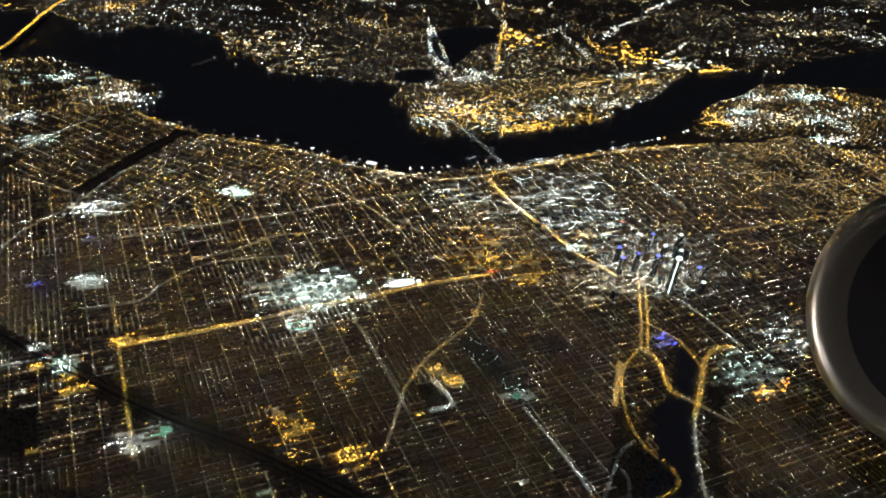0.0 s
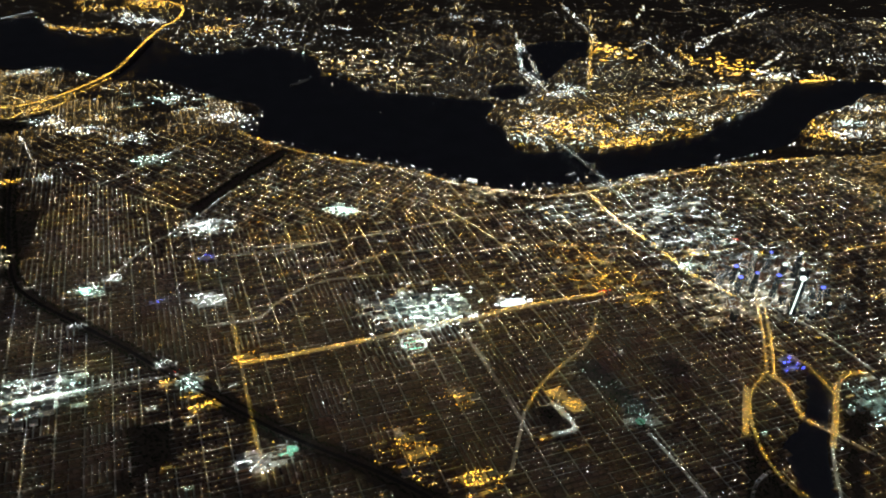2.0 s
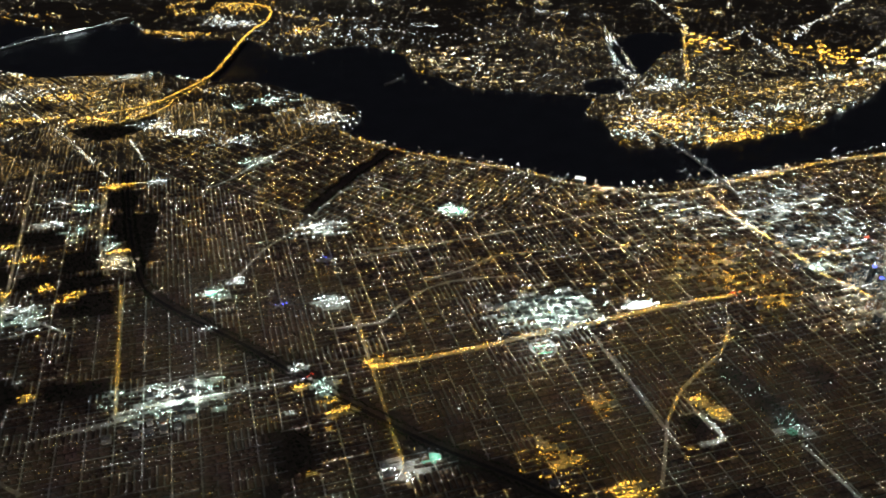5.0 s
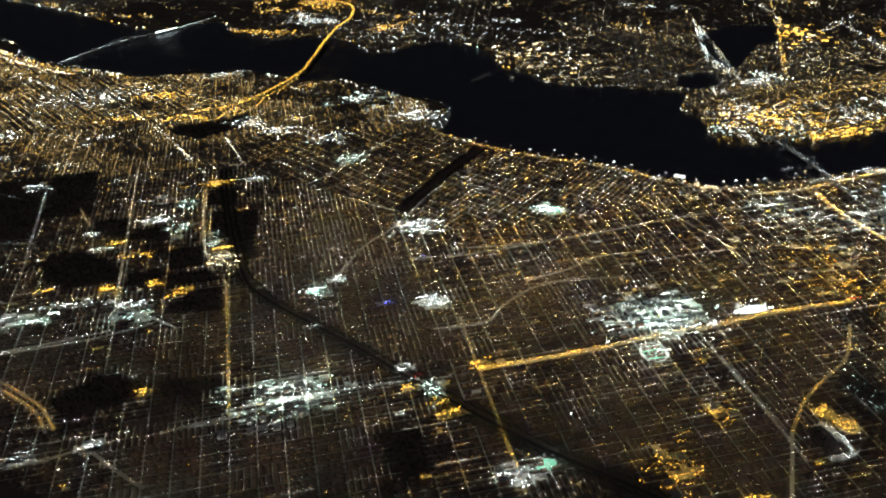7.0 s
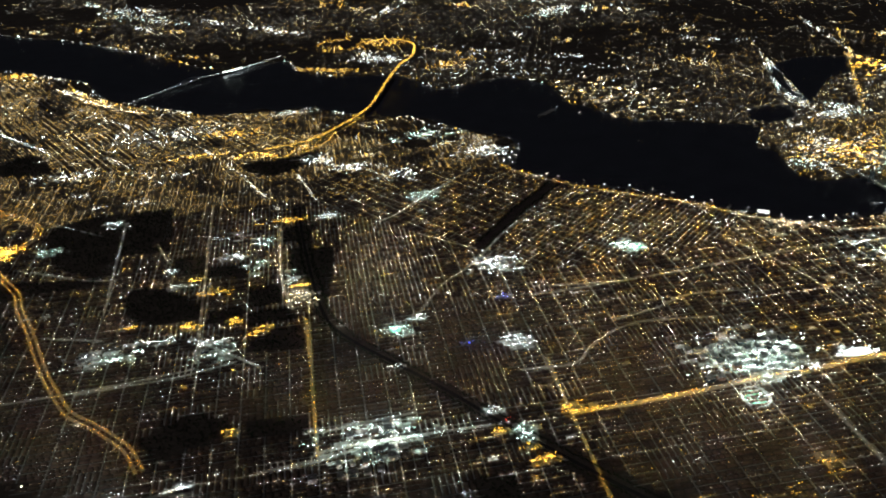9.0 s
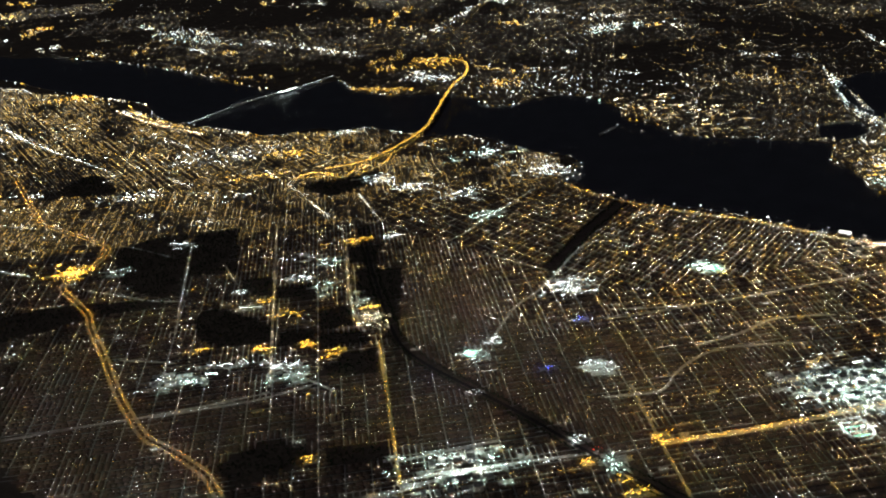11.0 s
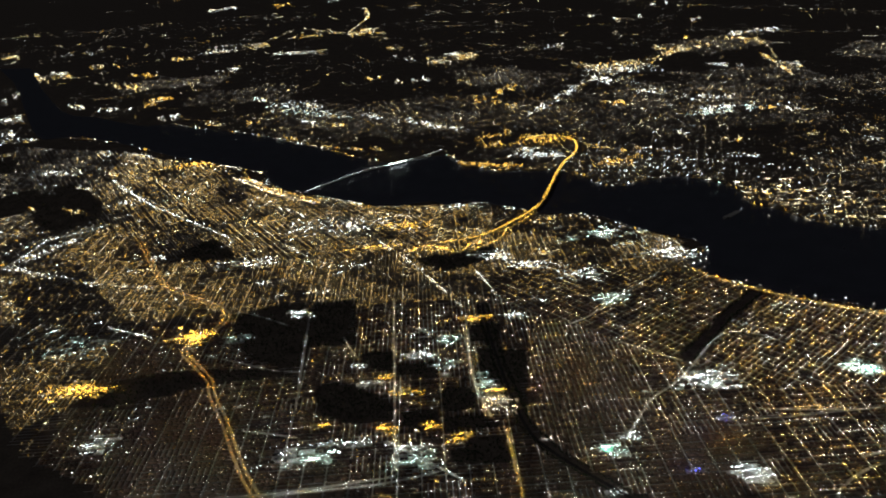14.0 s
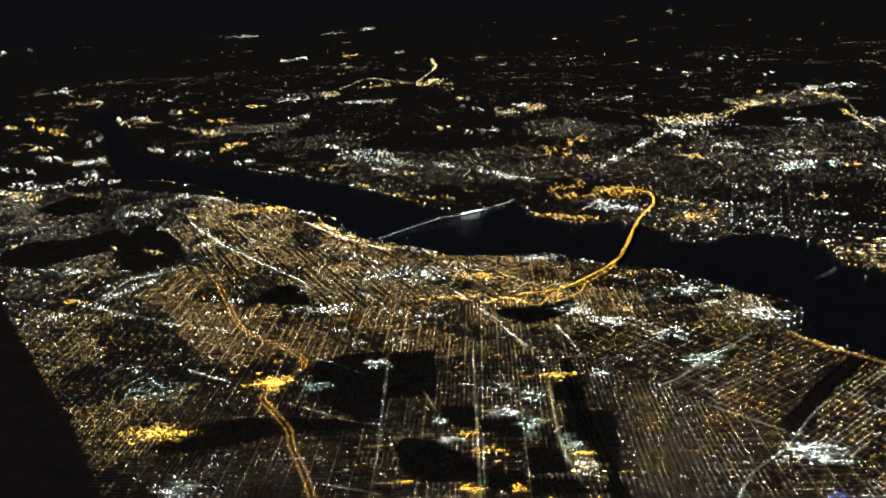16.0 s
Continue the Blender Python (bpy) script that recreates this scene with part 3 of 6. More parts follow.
CLUSTERS += [
    ('W', 64.4, 199.4, 30, 20, 300, 0.32),
    ('T', 65.9, 199.6, 24, 14, 110, 0.42),
    ('W', 95.5, 195.6, 9, 3, 40, 0.5),
    ('T', -48.3, 190.5, 24, 15, 120, 0.3),
    ('W', -49.0, 191.2, 12, 9, 60, 0.36),
    ('S', 6.3, 190.8, 8, 5, 45, 0.26),
    ('W', 1.7, 148.6, 10, 7, 45, 0.28),
    ('S', 40.7, 140.6, 14, 15, 80, 0.22),
    ('S', 61.3, 156.4, 8, 8, 40, 0.15),
    ('S', 53.8, 126.9, 8, 8, 50, 0.24),
    ('S', -7.7, 174.4, 5, 3, 45, 0.26),
    ('S', 88.6, 150.2, 3, 3, 30, 0.24),
    ('S', 91.1, 144.4, 3, 3, 24, 0.22),
    ('T', 107.5, 134.0, 6, 5, 14, 0.22),
    ('W', 6.7, 271.8, 13, 11, 90, 0.28),
]
CLUSTERS += [
    ('T', 58.3, 271.7, 6, 4, 26, 0.34),
    ('W', -29.9, 243.5, 5, 4, 26, 0.34),
    ('T', -38.6, 239.6, 4, 4, 18, 0.34),
    ('W', -0.6, 222.9, 5, 4, 22, 0.3),
    ('S', 193.1, 333.0, 46, 26, 420, 0.36),
    ('W', 195.8, 334.8, 40, 22, 70, 0.4),
    ('S', 211.4, 308.9, 30, 8, 90, 0.4),
    ('T', 158.1, 304.9, 7, 4, 14, 0.7),
    ('W', 218.2, 382.3, 24, 10, 60, 0.45),
    ('W', 121.0, 288.6, 12, 5, 80, 0.4),
    ('W', 128.0, 280.1, 18, 6, 40, 0.36),
    ('W', 202.3, 194.6, 40, 22, 150, 0.3),
    ('W', 199.8, 174.1, 36, 26, 180, 0.28),
    ('W', 193.8, 222.8, 40, 40, 220, 0.28),
    ('A', 174.9, 173.4, 44, 24, 160, 0.24),
]
CLUSTERS += [
    ('B', 168.8, 140.9, 4, 5, 22, 0.5),
    ('T', 181.5, 119.0, 24, 16, 120, 0.28),
    ('O', 185.4, 109.5, 12, 5, 26, 0.5),
    ('W', 213.2, 127.0, 24, 20, 90, 0.3),
    ('W', -58.5, 392.2, 14, 10, 80, 0.3),
    ('W', -40.7, 376.9, 16, 8, 90, 0.3),
    ('W', -19.5, 363.8, 16, 10, 85, 0.3),
    ('T', -14.4, 337.6, 10, 8, 60, 0.28),
    ('S', -184.4, 326.3, 13, 9, 110, 0.4),
    ('S', -214.0, 292.0, 19, 7, 120, 0.34),
    ('S', 338.0, 296.0, 30, 12, 60, 0.34),
    ('W', 348.0, 293.0, 18, 10, 60, 0.34),
    ('W', -17.4, 195.2, 3, 2, 24, 0.3),
    ('W', -118.3, 183.3, 4, 3, 24, 0.2),
    ('S', -88.7, 202.3, 2, 3, 20, 0.24),
    ('W', -100.1, 184.7, 4, 3, 30, 0.24),
    ('T', -10.6, 184.8, 4, 5, 40, 0.3),
    ('S', -17.3, 185.9, 2, 2, 20, 0.26),
    ('S', -10.0, 178.8, 2, 2, 12, 0.24),
    ('W', -41.1, 220.1, 2, 1, 12, 0.3),
    ('W', -174.2, 402.2, 18, 8, 40, 0.4),
    ('W', -144.5, 342.5, 8, 5, 50, 0.36),
    ('S', 2.4, 604.3, 40, 22, 90, 0.8),
    ('W', -6.3, 563.2, 30, 10, 80, 0.7),
    ('S', -50.5, 549.2, 40, 8, 50, 0.8),
]
CLUSTERS += [
    ('S', 38.5, 538.1, 30, 10, 40, 0.7),
    ('S', -256.9, 597.2, 36, 10, 60, 1),
    ('S', -99.3, 440.2, 30, 10, 40, 0.34),
    ('S', -116.2, 410.6, 20, 8, 34, 0.34),
    ('W', -136.5, 447.1, 60, 20, 40, 0.34),
    ('W', -67.1, 466.7, 16, 5, 30, 0.4),
    ('T', -35.5, 460.4, 24, 6, 40, 0.5),
    ('T', -2.1, 409.8, 30, 10, 60, 0.5),
    ('W', 27.9, 378.6, 26, 14, 80, 0.4),
    ('W', 10.8, 466.3, 40, 14, 40, 0.7),
    ('W', -126.8, 489.0, 24, 8, 50, 0.7),
    ('A', 112.2, 445.5, 60, 60, 200, 0.6),
    ('W', 57.7, 526.7, 90, 60, 100, 0.7),
    ('S', 359.6, 416.3, 40, 40, 120, 0.6),
    ('W', 382.0, 388.5, 40, 20, 60, 0.7),
]
CLUSTERS += [
    ('S', 294.3, 452.8, 30, 30, 90, 0.6),
    ('W', 312.9, 326.9, 50, 20, 60, 0.5),
    ('S', 141.0, 185.0, 14, 8, 44, 0.2),
    ('S', 128.7, 202.9, 20, 10, 40, 0.16),
    ('W', 144.3, 251.3, 26, 20, 100, 0.26),
    ('W', 160.0, 235.9, 26, 14, 80, 0.28),
    ('W', 175.3, 217.9, 20, 14, 70, 0.28),
    ('T', 170.2, 199.3, 12, 8, 50, 0.3),
    ('S', 180.4, 206.3, 8, 5, 34, 0.26),
    ('W', 180.3, 184.3, 24, 16, 90, 0.28),
    ('W', 195.2, 216.1, 24, 12, 60, 0.26),
    ('W', 185.1, 237.7, 26, 8, 60, 0.26),
    ('A', 131.6, 222.9, 40, 30, 80, 0.17),
    ('W', 191.8, 169.9, 14, 10, 60, 0.3),
    ('W', 120.8, 288.5, 20, 6, 80, 0.32),
]
CLUSTERS += [
    ('W', 136.9, 277.5, 16, 5, 60, 0.3),
    ('A', 125.5, 273.1, 40, 10, 80, 0.24),
    ('W', 203.3, 272.4, 20, 5, 50, 0.28),
    ('W', 247.7, 280.0, 24, 5, 50, 0.3),
    ('S', 137.8, 216.0, 26, 16, 36, 0.16),
    ('S', 139.7, 196.8, 26, 10, 40, 0.17),
    ('T', -167.0, 323.9, 10, 5, 40, 0.2),
    ('T', -230.4, 323.5, 22, 14, 60, 0.16),
    ('W', 178.2, 268.4, 12, 4, 30, 0.3),
    ('W', 199.4, 252.1, 30, 20, 60, 0.3),
    ('S', 245.0, 312.7, 60, 20, 150, 0.34),
    ('A', 292.2, 344.4, 50, 30, 60, 0.34),
    ('A', 288.8, 405.4, 80, 50, 120, 0.34),
    ('W', -91.6, 300.0, 5, 4, 34, 0.34),
    ('W', -97.2, 301.8, 8, 3, 26, 0.26),
]
CLUSTERS += [
    ('S', -104.8, 287.2, 5, 3, 22, 0.3),
    ('S', -97.3, 277.2, 11, 4, 44, 0.3),
    ('S', -104.4, 256.4, 4, 3, 30, 0.34),
    ('S', -90.3, 256.2, 4, 3, 22, 0.34),
    ('S', -81.7, 248.6, 6, 4, 34, 0.34),
    ('W', -97.4, 246.2, 12, 4, 40, 0.28),
    ('T', -81.1, 311.3, 7, 9, 46, 0.28),
    ('T', -84.1, 293.2, 6, 8, 30, 0.24),
    ('T', -96.6, 239.6, 12, 8, 36, 0.2),
    ('A', -68.0, 266.9, 7, 8, 90, 0.34),
    ('S', -67.5, 274.4, 4, 2, 26, 0.4),
    ('S', -71.2, 327.1, 11, 4, 60, 0.36),
    ('W', -54.6, 327.9, 8, 4, 30, 0.34),
    ('W', -114.0, 296.5, 3, 3, 18, 0.3),
    ('W', -111.0, 284.2, 9, 2, 24, 0.26),
]
CLUSTERS += [
    ('W', -114.6, 250.5, 14, 4, 40, 0.26),
    ('S', -126.0, 260.2, 8, 2, 16, 0.3),
    ('W', -92.7, 318.5, 16, 8, 30, 0.26),
    ('T', -71.2, 280.7, 4, 10, 24, 0.26),
    ('B', -16.3, 227.1, 1.5, 1.5, 4, 0.35),
    ('B', 1.1, 250.3, 2.5, 2, 5, 0.3),
    ('B', 199.5, 179.8, 3, 3, 6, 0.3),
    ('R', -13.5, 190.0, 1, 1, 3, 0.3),
    ('R', 130.7, 192.1, 1, 1, 3, 0.35),
    ('R', 205.4, 210.1, 3, 3, 4, 0.3),
    ('W', -133.9, 245.7, 12, 10, 40, 0.24),
    ('T', -126.8, 243.5, 10, 5, 40, 0.34),
    ('W', -196.4, 258.2, 12, 8, 40, 0.3),
    ('T', -35.4, 238.9, 4, 4, 20, 0.3),
    ('T', 54.5, 273.7, 8, 6, 26, 0.4),
]
CLUSTERS += [
    ('W', -1.6, 224.9, 8, 5, 40, 0.3),
    ('W', 1.2, 273.3, 12, 10, 80, 0.34),
]
CLUSTERS = [(k, x, y, w, h, int(n * 0.55), z) if k == 'W' and 140 < x < 215 and 165 < y < 256 else (k, x, y, w, h, n, z) for k, x, y, w, h, n, z in CLUSTERS]
STRIPS = [('S', -136, 555, 12, -3, 4, 60)]
STRIPS += [
    ('S', -663, 1041, 43.1, -33.3, 19.9, 72),
    ('S', -762, 1165, 7.3, -2.1, 10.3, 16),
    ('A', -772, 1341, 32.3, 24.2, 19.7, 45),
    ('A', -575, 1095, 24.5, 12.7, 21.0, 105),
    ('W', -591, 1125, 24.3, -2.0, 13.5, 36),
    ('A', -433, 976, 22.4, -13.9, 12.9, 90),
    ('S', -440, 1061, 21.9, -11.1, 11.4, 48),
    ('S', -364, 878, 14.8, 3.2, 7.8, 60),
    ('S', -370, 850, 5.0, 8.2, 7.3, 24),
    ('W', -325, 777, 6.8, 5.2, 6.0, 39),
    ('W', -501, 811, 15.4, 7.9, 9.5, 105),
    ('W', -559, 843, 19.4, -7.0, 10.5, 60),
    ('W', -467, 746, 10.3, -4.3, 8.0, 45),
    ('W', -513, 717, 8.3, 4.0, 7.7, 36),
    ('A', -506, 682, 6.4, 1.9, 5.3, 30),
]
STRIPS += [
    ('T', -251, 839, 7.3, -7.9, 6.8, 45),
    ('T', -197, 764, 39.6, -27.7, 12.8, 180),
    ('W', -208, 799, 26.8, -11.6, 10.1, 105),
    ('W', -186, 716, 8.0, -3.8, 4.9, 36),
    ('S', -160, 695, 5.3, 3.3, 4.6, 24),
    ('W', -597, 2205, 28.1, 51.2, 32.2, 60),
    ('S', -443, 2215, 24.6, 4.4, 32.0, 31),
    ('A', -187, 1435, 16.4, 20.6, 26.1, 90),
    ('A', -191, 1714, 13.7, -184.6, 18.4, 30),
    ('A', -175, 1393, 32.1, -5.1, 12.4, 45),
    ('A', -343, 1308, 18.1, 7.9, 16.7, 60),
    ('W', -259, 1192, 34.1, -2.5, 9.2, 90),
    ('A', -436, 1204, 16.3, 3.8, 9.7, 36),
    ('A', -263, 1414, 37.8, 19.2, 19.3, 51),
    ('A', -49, 1034, 33.8, 31.4, 16.7, 165),
]
STRIPS += [
    ('W', -54, 1073, 20.8, 9.1, 10.9, 60),
    ('A', -100, 1180, 28.7, -0.9, 13.2, 39),
    ('W', -108, 1075, 11.3, -14.3, 11.0, 24),
    ('W', 130, 885, 38.3, 4.3, 14.9, 180),
    ('A', 134, 914, 27.3, 10.2, 13.3, 150),
    ('W', 107, 831, 18.8, -8.2, 11.0, 120),
    ('A', 196, 961, 47.1, 57.7, 11.9, 105),
    ('A', 227, 1014, 15.2, -15.6, 13.4, 60),
    ('S', 267, 1104, 10.9, 5.0, 8.0, 16),
    ('S', 270, 1019, 12.4, 6.1, 6.9, 24),
    ('A', 100, 926, 9.8, -19.4, 10.9, 60),
    ('W', 62, 798, -19.9, -37.1, 8.0, 75),
    ('W', 20, 721, -21.4, -38.9, 6.5, 75),
    ('S', 81, 720, 9.4, -5.7, 5.0, 52),
    ('W', 125, 757, 13.8, -12.8, 7.4, 45),
]
STRIPS += [
    ('W', 375, 1121, 41.1, 9.4, 12.7, 90),
    ('A', 336, 1048, 16.6, -26.2, 14.6, 75),
    ('A', 290, 857, -13.0, -69.7, 9.8, 90),
    ('W', 301, 866, 9.0, -21.7, 10.1, 45),
    ('W', 240, 876, 12.9, -11.4, 7.6, 54),
    ('W', 165, 717, 17.9, -8.9, 5.1, 66),
    ('T', 158, 664, 27.0, 7.3, 7.2, 150),
    ('W', 156, 675, 14.7, 3.5, 6.0, 75),
    ('S', 194, 663, 7.8, 0.5, 3.0, 36),
    ('W', 210, 656, 4.5, -3.0, 4.4, 30),
    ('S', -2, 814, 11.7, 15.7, 10.4, 60),
    ('S', -27, 769, 10.7, 1.7, 7.4, 40),
    ('A', -11, 737, 11.4, -8.7, 6.8, 45),
    ('W', -129, 723, 10.4, -9.1, 4.9, 36),
    ('W', -97, 695, 16.6, -14.1, 4.5, 54),
]
STRIPS += [
    ('W', -71, 665, 16.6, -9.0, 5.5, 105),
    ('A', -142, 615, 21.9, -9.4, 3.6, 45),
    ('A', -185, 632, 7.4, -5.6, 3.8, 36),
    ('S', -197, 662, 6.7, -6.0, 4.2, 21),
    ('S', -239, 728, 7.1, 3.3, 5.1, 24),
    ('A', -270, 729, 9.5, -7.6, 5.2, 30),
    ('S', -36, 626, 15.0, 10.8, 6.1, 72),
    ('S', -38, 600, 8.5, 2.7, 4.5, 48),
    ('W', -10, 574, 13.5, -11.8, 6.1, 105),
    ('S', 6, 611, 17.5, -5.5, 3.5, 48),
    ('S', 38, 532, 8.0, -3.0, 3.6, 60),
    ('S', 55, 564, 7.7, 3.9, 3.0, 28),
    ('A', 36, 575, 9.6, -7.6, 3.1, 45),
    ('S', -49, 549, 16.8, -9.1, 2.8, 72),
    ('A', 132, 573, 7.3, -5.0, 3.2, 36),
]
STRIPS += [
    ('W', 121, 533, 9.0, -3.3, 2.8, 36),
    ('W', 78, 517, 5.0, -19.0, 3.4, 45),
    ('A', 100, 457, 5.3, -7.7, 2.7, 45),
    ('W', 97, 603, 11.8, -6.2, 4.7, 36),
    ('W', 223, 1451, 18.7, 6.3, 13.6, 24),
    ('W', 395, 1617, 21.0, 15.0, 17.2, 18),
    ('W', 367, 1321, 12.2, 3.2, 11.6, 15),
    ('W', 1092, 4828, 113.0, 223.2, 148.0, 12),
    ('W', -695, 4260, 129.6, 370.0, 114.7, 39),
    ('W', -1266, 4124, 138.9, 90.5, 113.2, 39),
    ('W', -2281, 3702, 7.6, 128.1, 103.8, 21),
    ('W', 148, 2520, 28.5, 5.4, 20.5, 9),
    ('W', -912, 1626, 32.0, 61.9, 28.9, 36),
    ('A', -750, 1093, 24.5, -13.8, 13.7, 30),
    ('W', -634, 1365, 23.4, 29.2, 19.5, 21),
]
STRIPS += [
    ('W', -319, 2248, 22.2, 17.5, 32.6, 12),
    ('W', 89, 1096, 28.4, 12.9, 11.5, 33),
    ('W', 266, 1382, 29.3, 4.8, 18.5, 21),
    ('W', -396, 1271, 27.7, 17.6, 16.0, 45),
    ('W', -334, 1055, 18.4, 18.7, 10.9, 30),
    ('A', -536, 1174, 19.3, -0.4, 14.3, 36),
    ('W', -454, 865, 16.0, -8.3, 7.8, 30),
    ('W', -401, 839, 20.9, -7.6, 7.2, 30),
    ('W', -99, 894, 20.2, 3.8, 7.6, 30),
    ('A', -149, 928, 19.1, 6.5, 8.2, 24),
    ('W', -266, 519, 25.9, -28.9, 2.7, 45),
    ('W', -288, 440, 10.6, 19.2, 2.6, 90),
    ('W', -308, 406, 11.5, 11.6, 2.3, 60),
    ('S', -309, 422, 9.5, -0.8, 2.5, 52),
    ('W', -344, 468, 15.3, 3.2, 2.4, 60),
]
STRIPS += [
    ('W', -372, 475, 8.0, -1.8, 2.5, 24),
    ('W', -351, 596, 17.2, -2.4, 4.9, 60),
    ('W', -325, 642, 27.7, -13.3, 5.5, 90),
    ('A', -299, 579, 13.8, -4.1, 3.4, 60),
    ('W', -319, 553, 6.1, -2.8, 2.1, 30),
    ('S', -252, 595, 15.4, -0.7, 4.6, 72),
    ('W', -226, 584, 9.8, -7.4, 4.4, 60),
    ('W', -194, 538, 16.7, -9.8, 2.8, 60),
    ('S', -182, 522, 27.1, -28.5, 1.7, 84),
    ('A', -141, 492, 14.6, -12.4, 3.0, 90),
    ('W', -133, 447, 8.2, -7.0, 3.1, 90),
    ('S', -104, 442, 7.5, 1.0, 3.0, 60),
    ('A', -109, 458, 11.0, -5.8, 2.6, 66),
    ('W', -117, 486, 10.1, -3.8, 2.2, 51),
    ('T', -69, 466, 11.1, 1.2, 2.7, 60),
]
STRIPS += [
    ('W', -36, 457, 11.9, -2.7, 1.9, 60),
    ('A', -88, 465, 6.3, -1.6, 2.7, 45),
    ('A', -73, 427, 12.7, -3.2, 2.8, 75),
    ('S', -90, 405, 11.0, 0.9, 2.0, 72),
    ('S', -66, 407, 13.1, 8.0, 1.5, 72),
    ('W', -86, 363, 9.8, -23.6, 1.6, 105),
    ('W', -109, 410, 12.8, -23.2, 1.5, 75),
    ('W', -149, 406, 12.9, -15.4, 2.0, 51),
    ('W', -128, 391, 13.6, -2.7, 1.9, 51),
    ('W', -172, 403, 7.4, 1.5, 2.0, 75),
    ('W', -225, 416, 3.4, 0.8, 1.7, 45),
    ('A', -184, 461, 17.2, -6.4, 2.7, 51),
    ('W', -170, 480, 15.8, -16.9, 2.2, 45),
    ('A', -314, 506, 21.6, -8.0, 3.5, 45),
    ('W', -274, 513, 11.3, 4.4, 2.6, 39),
]
STRIPS += [
    ('W', -159, 377, 9.0, 0.9, 1.3, 39),
    ('W', -274, 400, 26.3, -14.2, 1.6, 60),
    ('W', -231, 383, 18.3, -6.1, 1.4, 51),
    ('W', -146, 362, 12.3, 0.6, 1.6, 60),
    ('W', -55, 389, 5.8, -5.4, 2.7, 90),
    ('W', -37, 375, 10.8, -2.3, 2.1, 75),
    ('W', -21, 360, 9.2, -6.3, 2.0, 75),
    ('A', -32, 390, 7.3, 1.1, 1.9, 66),
    ('W', 4, 410, 8.9, 2.9, 2.6, 66),
    ('W', 29, 387, 5.2, -10.3, 2.8, 105),
    ('T', 10, 395, 8.6, 2.7, 1.9, 51),
    ('A', -23, 436, 16.5, 2.6, 2.9, 66),
    ('W', 21, 422, 8.7, 1.2, 2.2, 54),
    ('W', 38, 354, 6.6, -11.3, 0.8, 51),
    ('W', -61, 350, 5.4, -21.6, 1.5, 75),
]
STRIPS += [
    ('W', -492, 697, 27.6, 5.6, 9.0, 90),
    ('A', -446, 663, 41.3, -0.0, 8.0, 75),
    ('W', -446, 714, 23.9, -0.9, 7.3, 60),
    ('W', -559, 784, 23.9, -11.0, 9.2, 45),
    ('A', -607, 901, 21.9, 8.4, 12.1, 45),
    ('W', -556, 943, -8.7, 42.6, 12.7, 36),
    ('A', 334, 530, 17.8, -12.5, 3.8, 45),
    ('S', 340, 419, -9.0, -31.9, 3.8, 60),
    ('W', 492, 534, 39.9, 23.0, 4.7, 60),
    ('W', 402, 476, 40.0, 20.4, 3.6, 75),
    ('S', 351, 405, -20.4, -28.7, 3.7, 48),
    ('S', 375, 396, 20.6, 2.2, 2.8, 48),
    ('W', 387, 552, -18.4, -20.6, 4.3, 36),
    ('W', 311, 523, -12.8, -50.5, 3.6, 75),
    ('S', 286, 465, -42.3, -72.4, 3.8, 72),
]
STRIPS += [
    ('S', 282, 360, 63.6, 13.4, 2.1, 144),
    ('W', 228, 445, -17.5, -56.6, 3.4, 90),
    ('W', 327, 465, 32.2, 19.2, 3.2, 60),
    ('A', 197, 489, 13.6, -22.3, 4.7, 75),
    ('W', 235, 538, 21.2, -15.0, 4.6, 75),
    ('A', 209, 575, 24.2, 1.2, 4.9, 60),
    ('W', 395, 387, 25.6, 6.9, 3.8, 75),
    ('S', 335, 360, 22.1, 5.7, 3.2, 72),
    ('W', 259, 336, 20.2, 2.2, 3.2, 90),
    ('S', 197, 318, 7.1, -10.0, 2.1, 108),
    ('W', 193, 336, 2.4, -16.2, 2.2, 75),
    ('S', 220, 307, 16.8, -0.1, 1.6, 84),
    ('A', 384, 316, 51.1, 15.3, 6.3, 135),
    ('T', 413, 330, 31.3, 0.5, 5.2, 75),
    ('W', 416, 279, 7.8, -27.2, 6.1, 90),
]
STRIPS += [
    ('A', 462, 336, 26.4, -6.3, 4.9, 90),
    ('S', 382, 241, 5.8, -19.4, 5.1, 60),
    ('W', 381, 297, 6.4, -9.9, 4.5, 60),
    ('T', 227, 457, -12.1, -26.1, 3.6, 75),
    ('W', 210, 408, 0.8, -13.2, 3.7, 90),
    ('T', 227, 389, 6.5, -8.7, 3.6, 120),
    ('W', 186, 373, 5.4, -3.3, 3.2, 66),
    ('A', 296, 469, 0.7, -13.8, 5.1, 90),
    ('W', 171, 322, -2.6, -13.9, 4.1, 90),
    ('W', 202, 325, 8.5, 0.1, 2.7, 75),
    ('W', 234, 334, 9.0, -8.0, 3.0, 75),
    ('A', 186, 346, 3.7, -8.8, 3.5, 90),
    ('T', 235, 328, 12.6, 5.4, 2.9, 66),
    ('W', 282, 330, 11.2, 2.0, 3.3, 66),
    ('S', 336, 359, 5.5, -3.5, 3.2, 60),
]
STRIPS += [
    ('W', 330, 434, -4.2, -21.5, 4.9, 66),
    ('W', 405, 415, 21.3, 12.5, 3.1, 54),
    ('S', 413, 380, 5.4, -6.7, 3.9, 60),
    ('W', 375, 457, 18.8, 11.3, 4.4, 54),
]


def dark(p):
    hit = near_line(p, RAIL_CUT, 2.6) | near_line(p, RAIL_CUT[7:], 3.7) | near_line(p, CANAL_CUT, 3.4)
    for poly in (*DARK.values(), *LAKES.values(), UNLIT):
        hit |= inside(p, poly)
    return hit


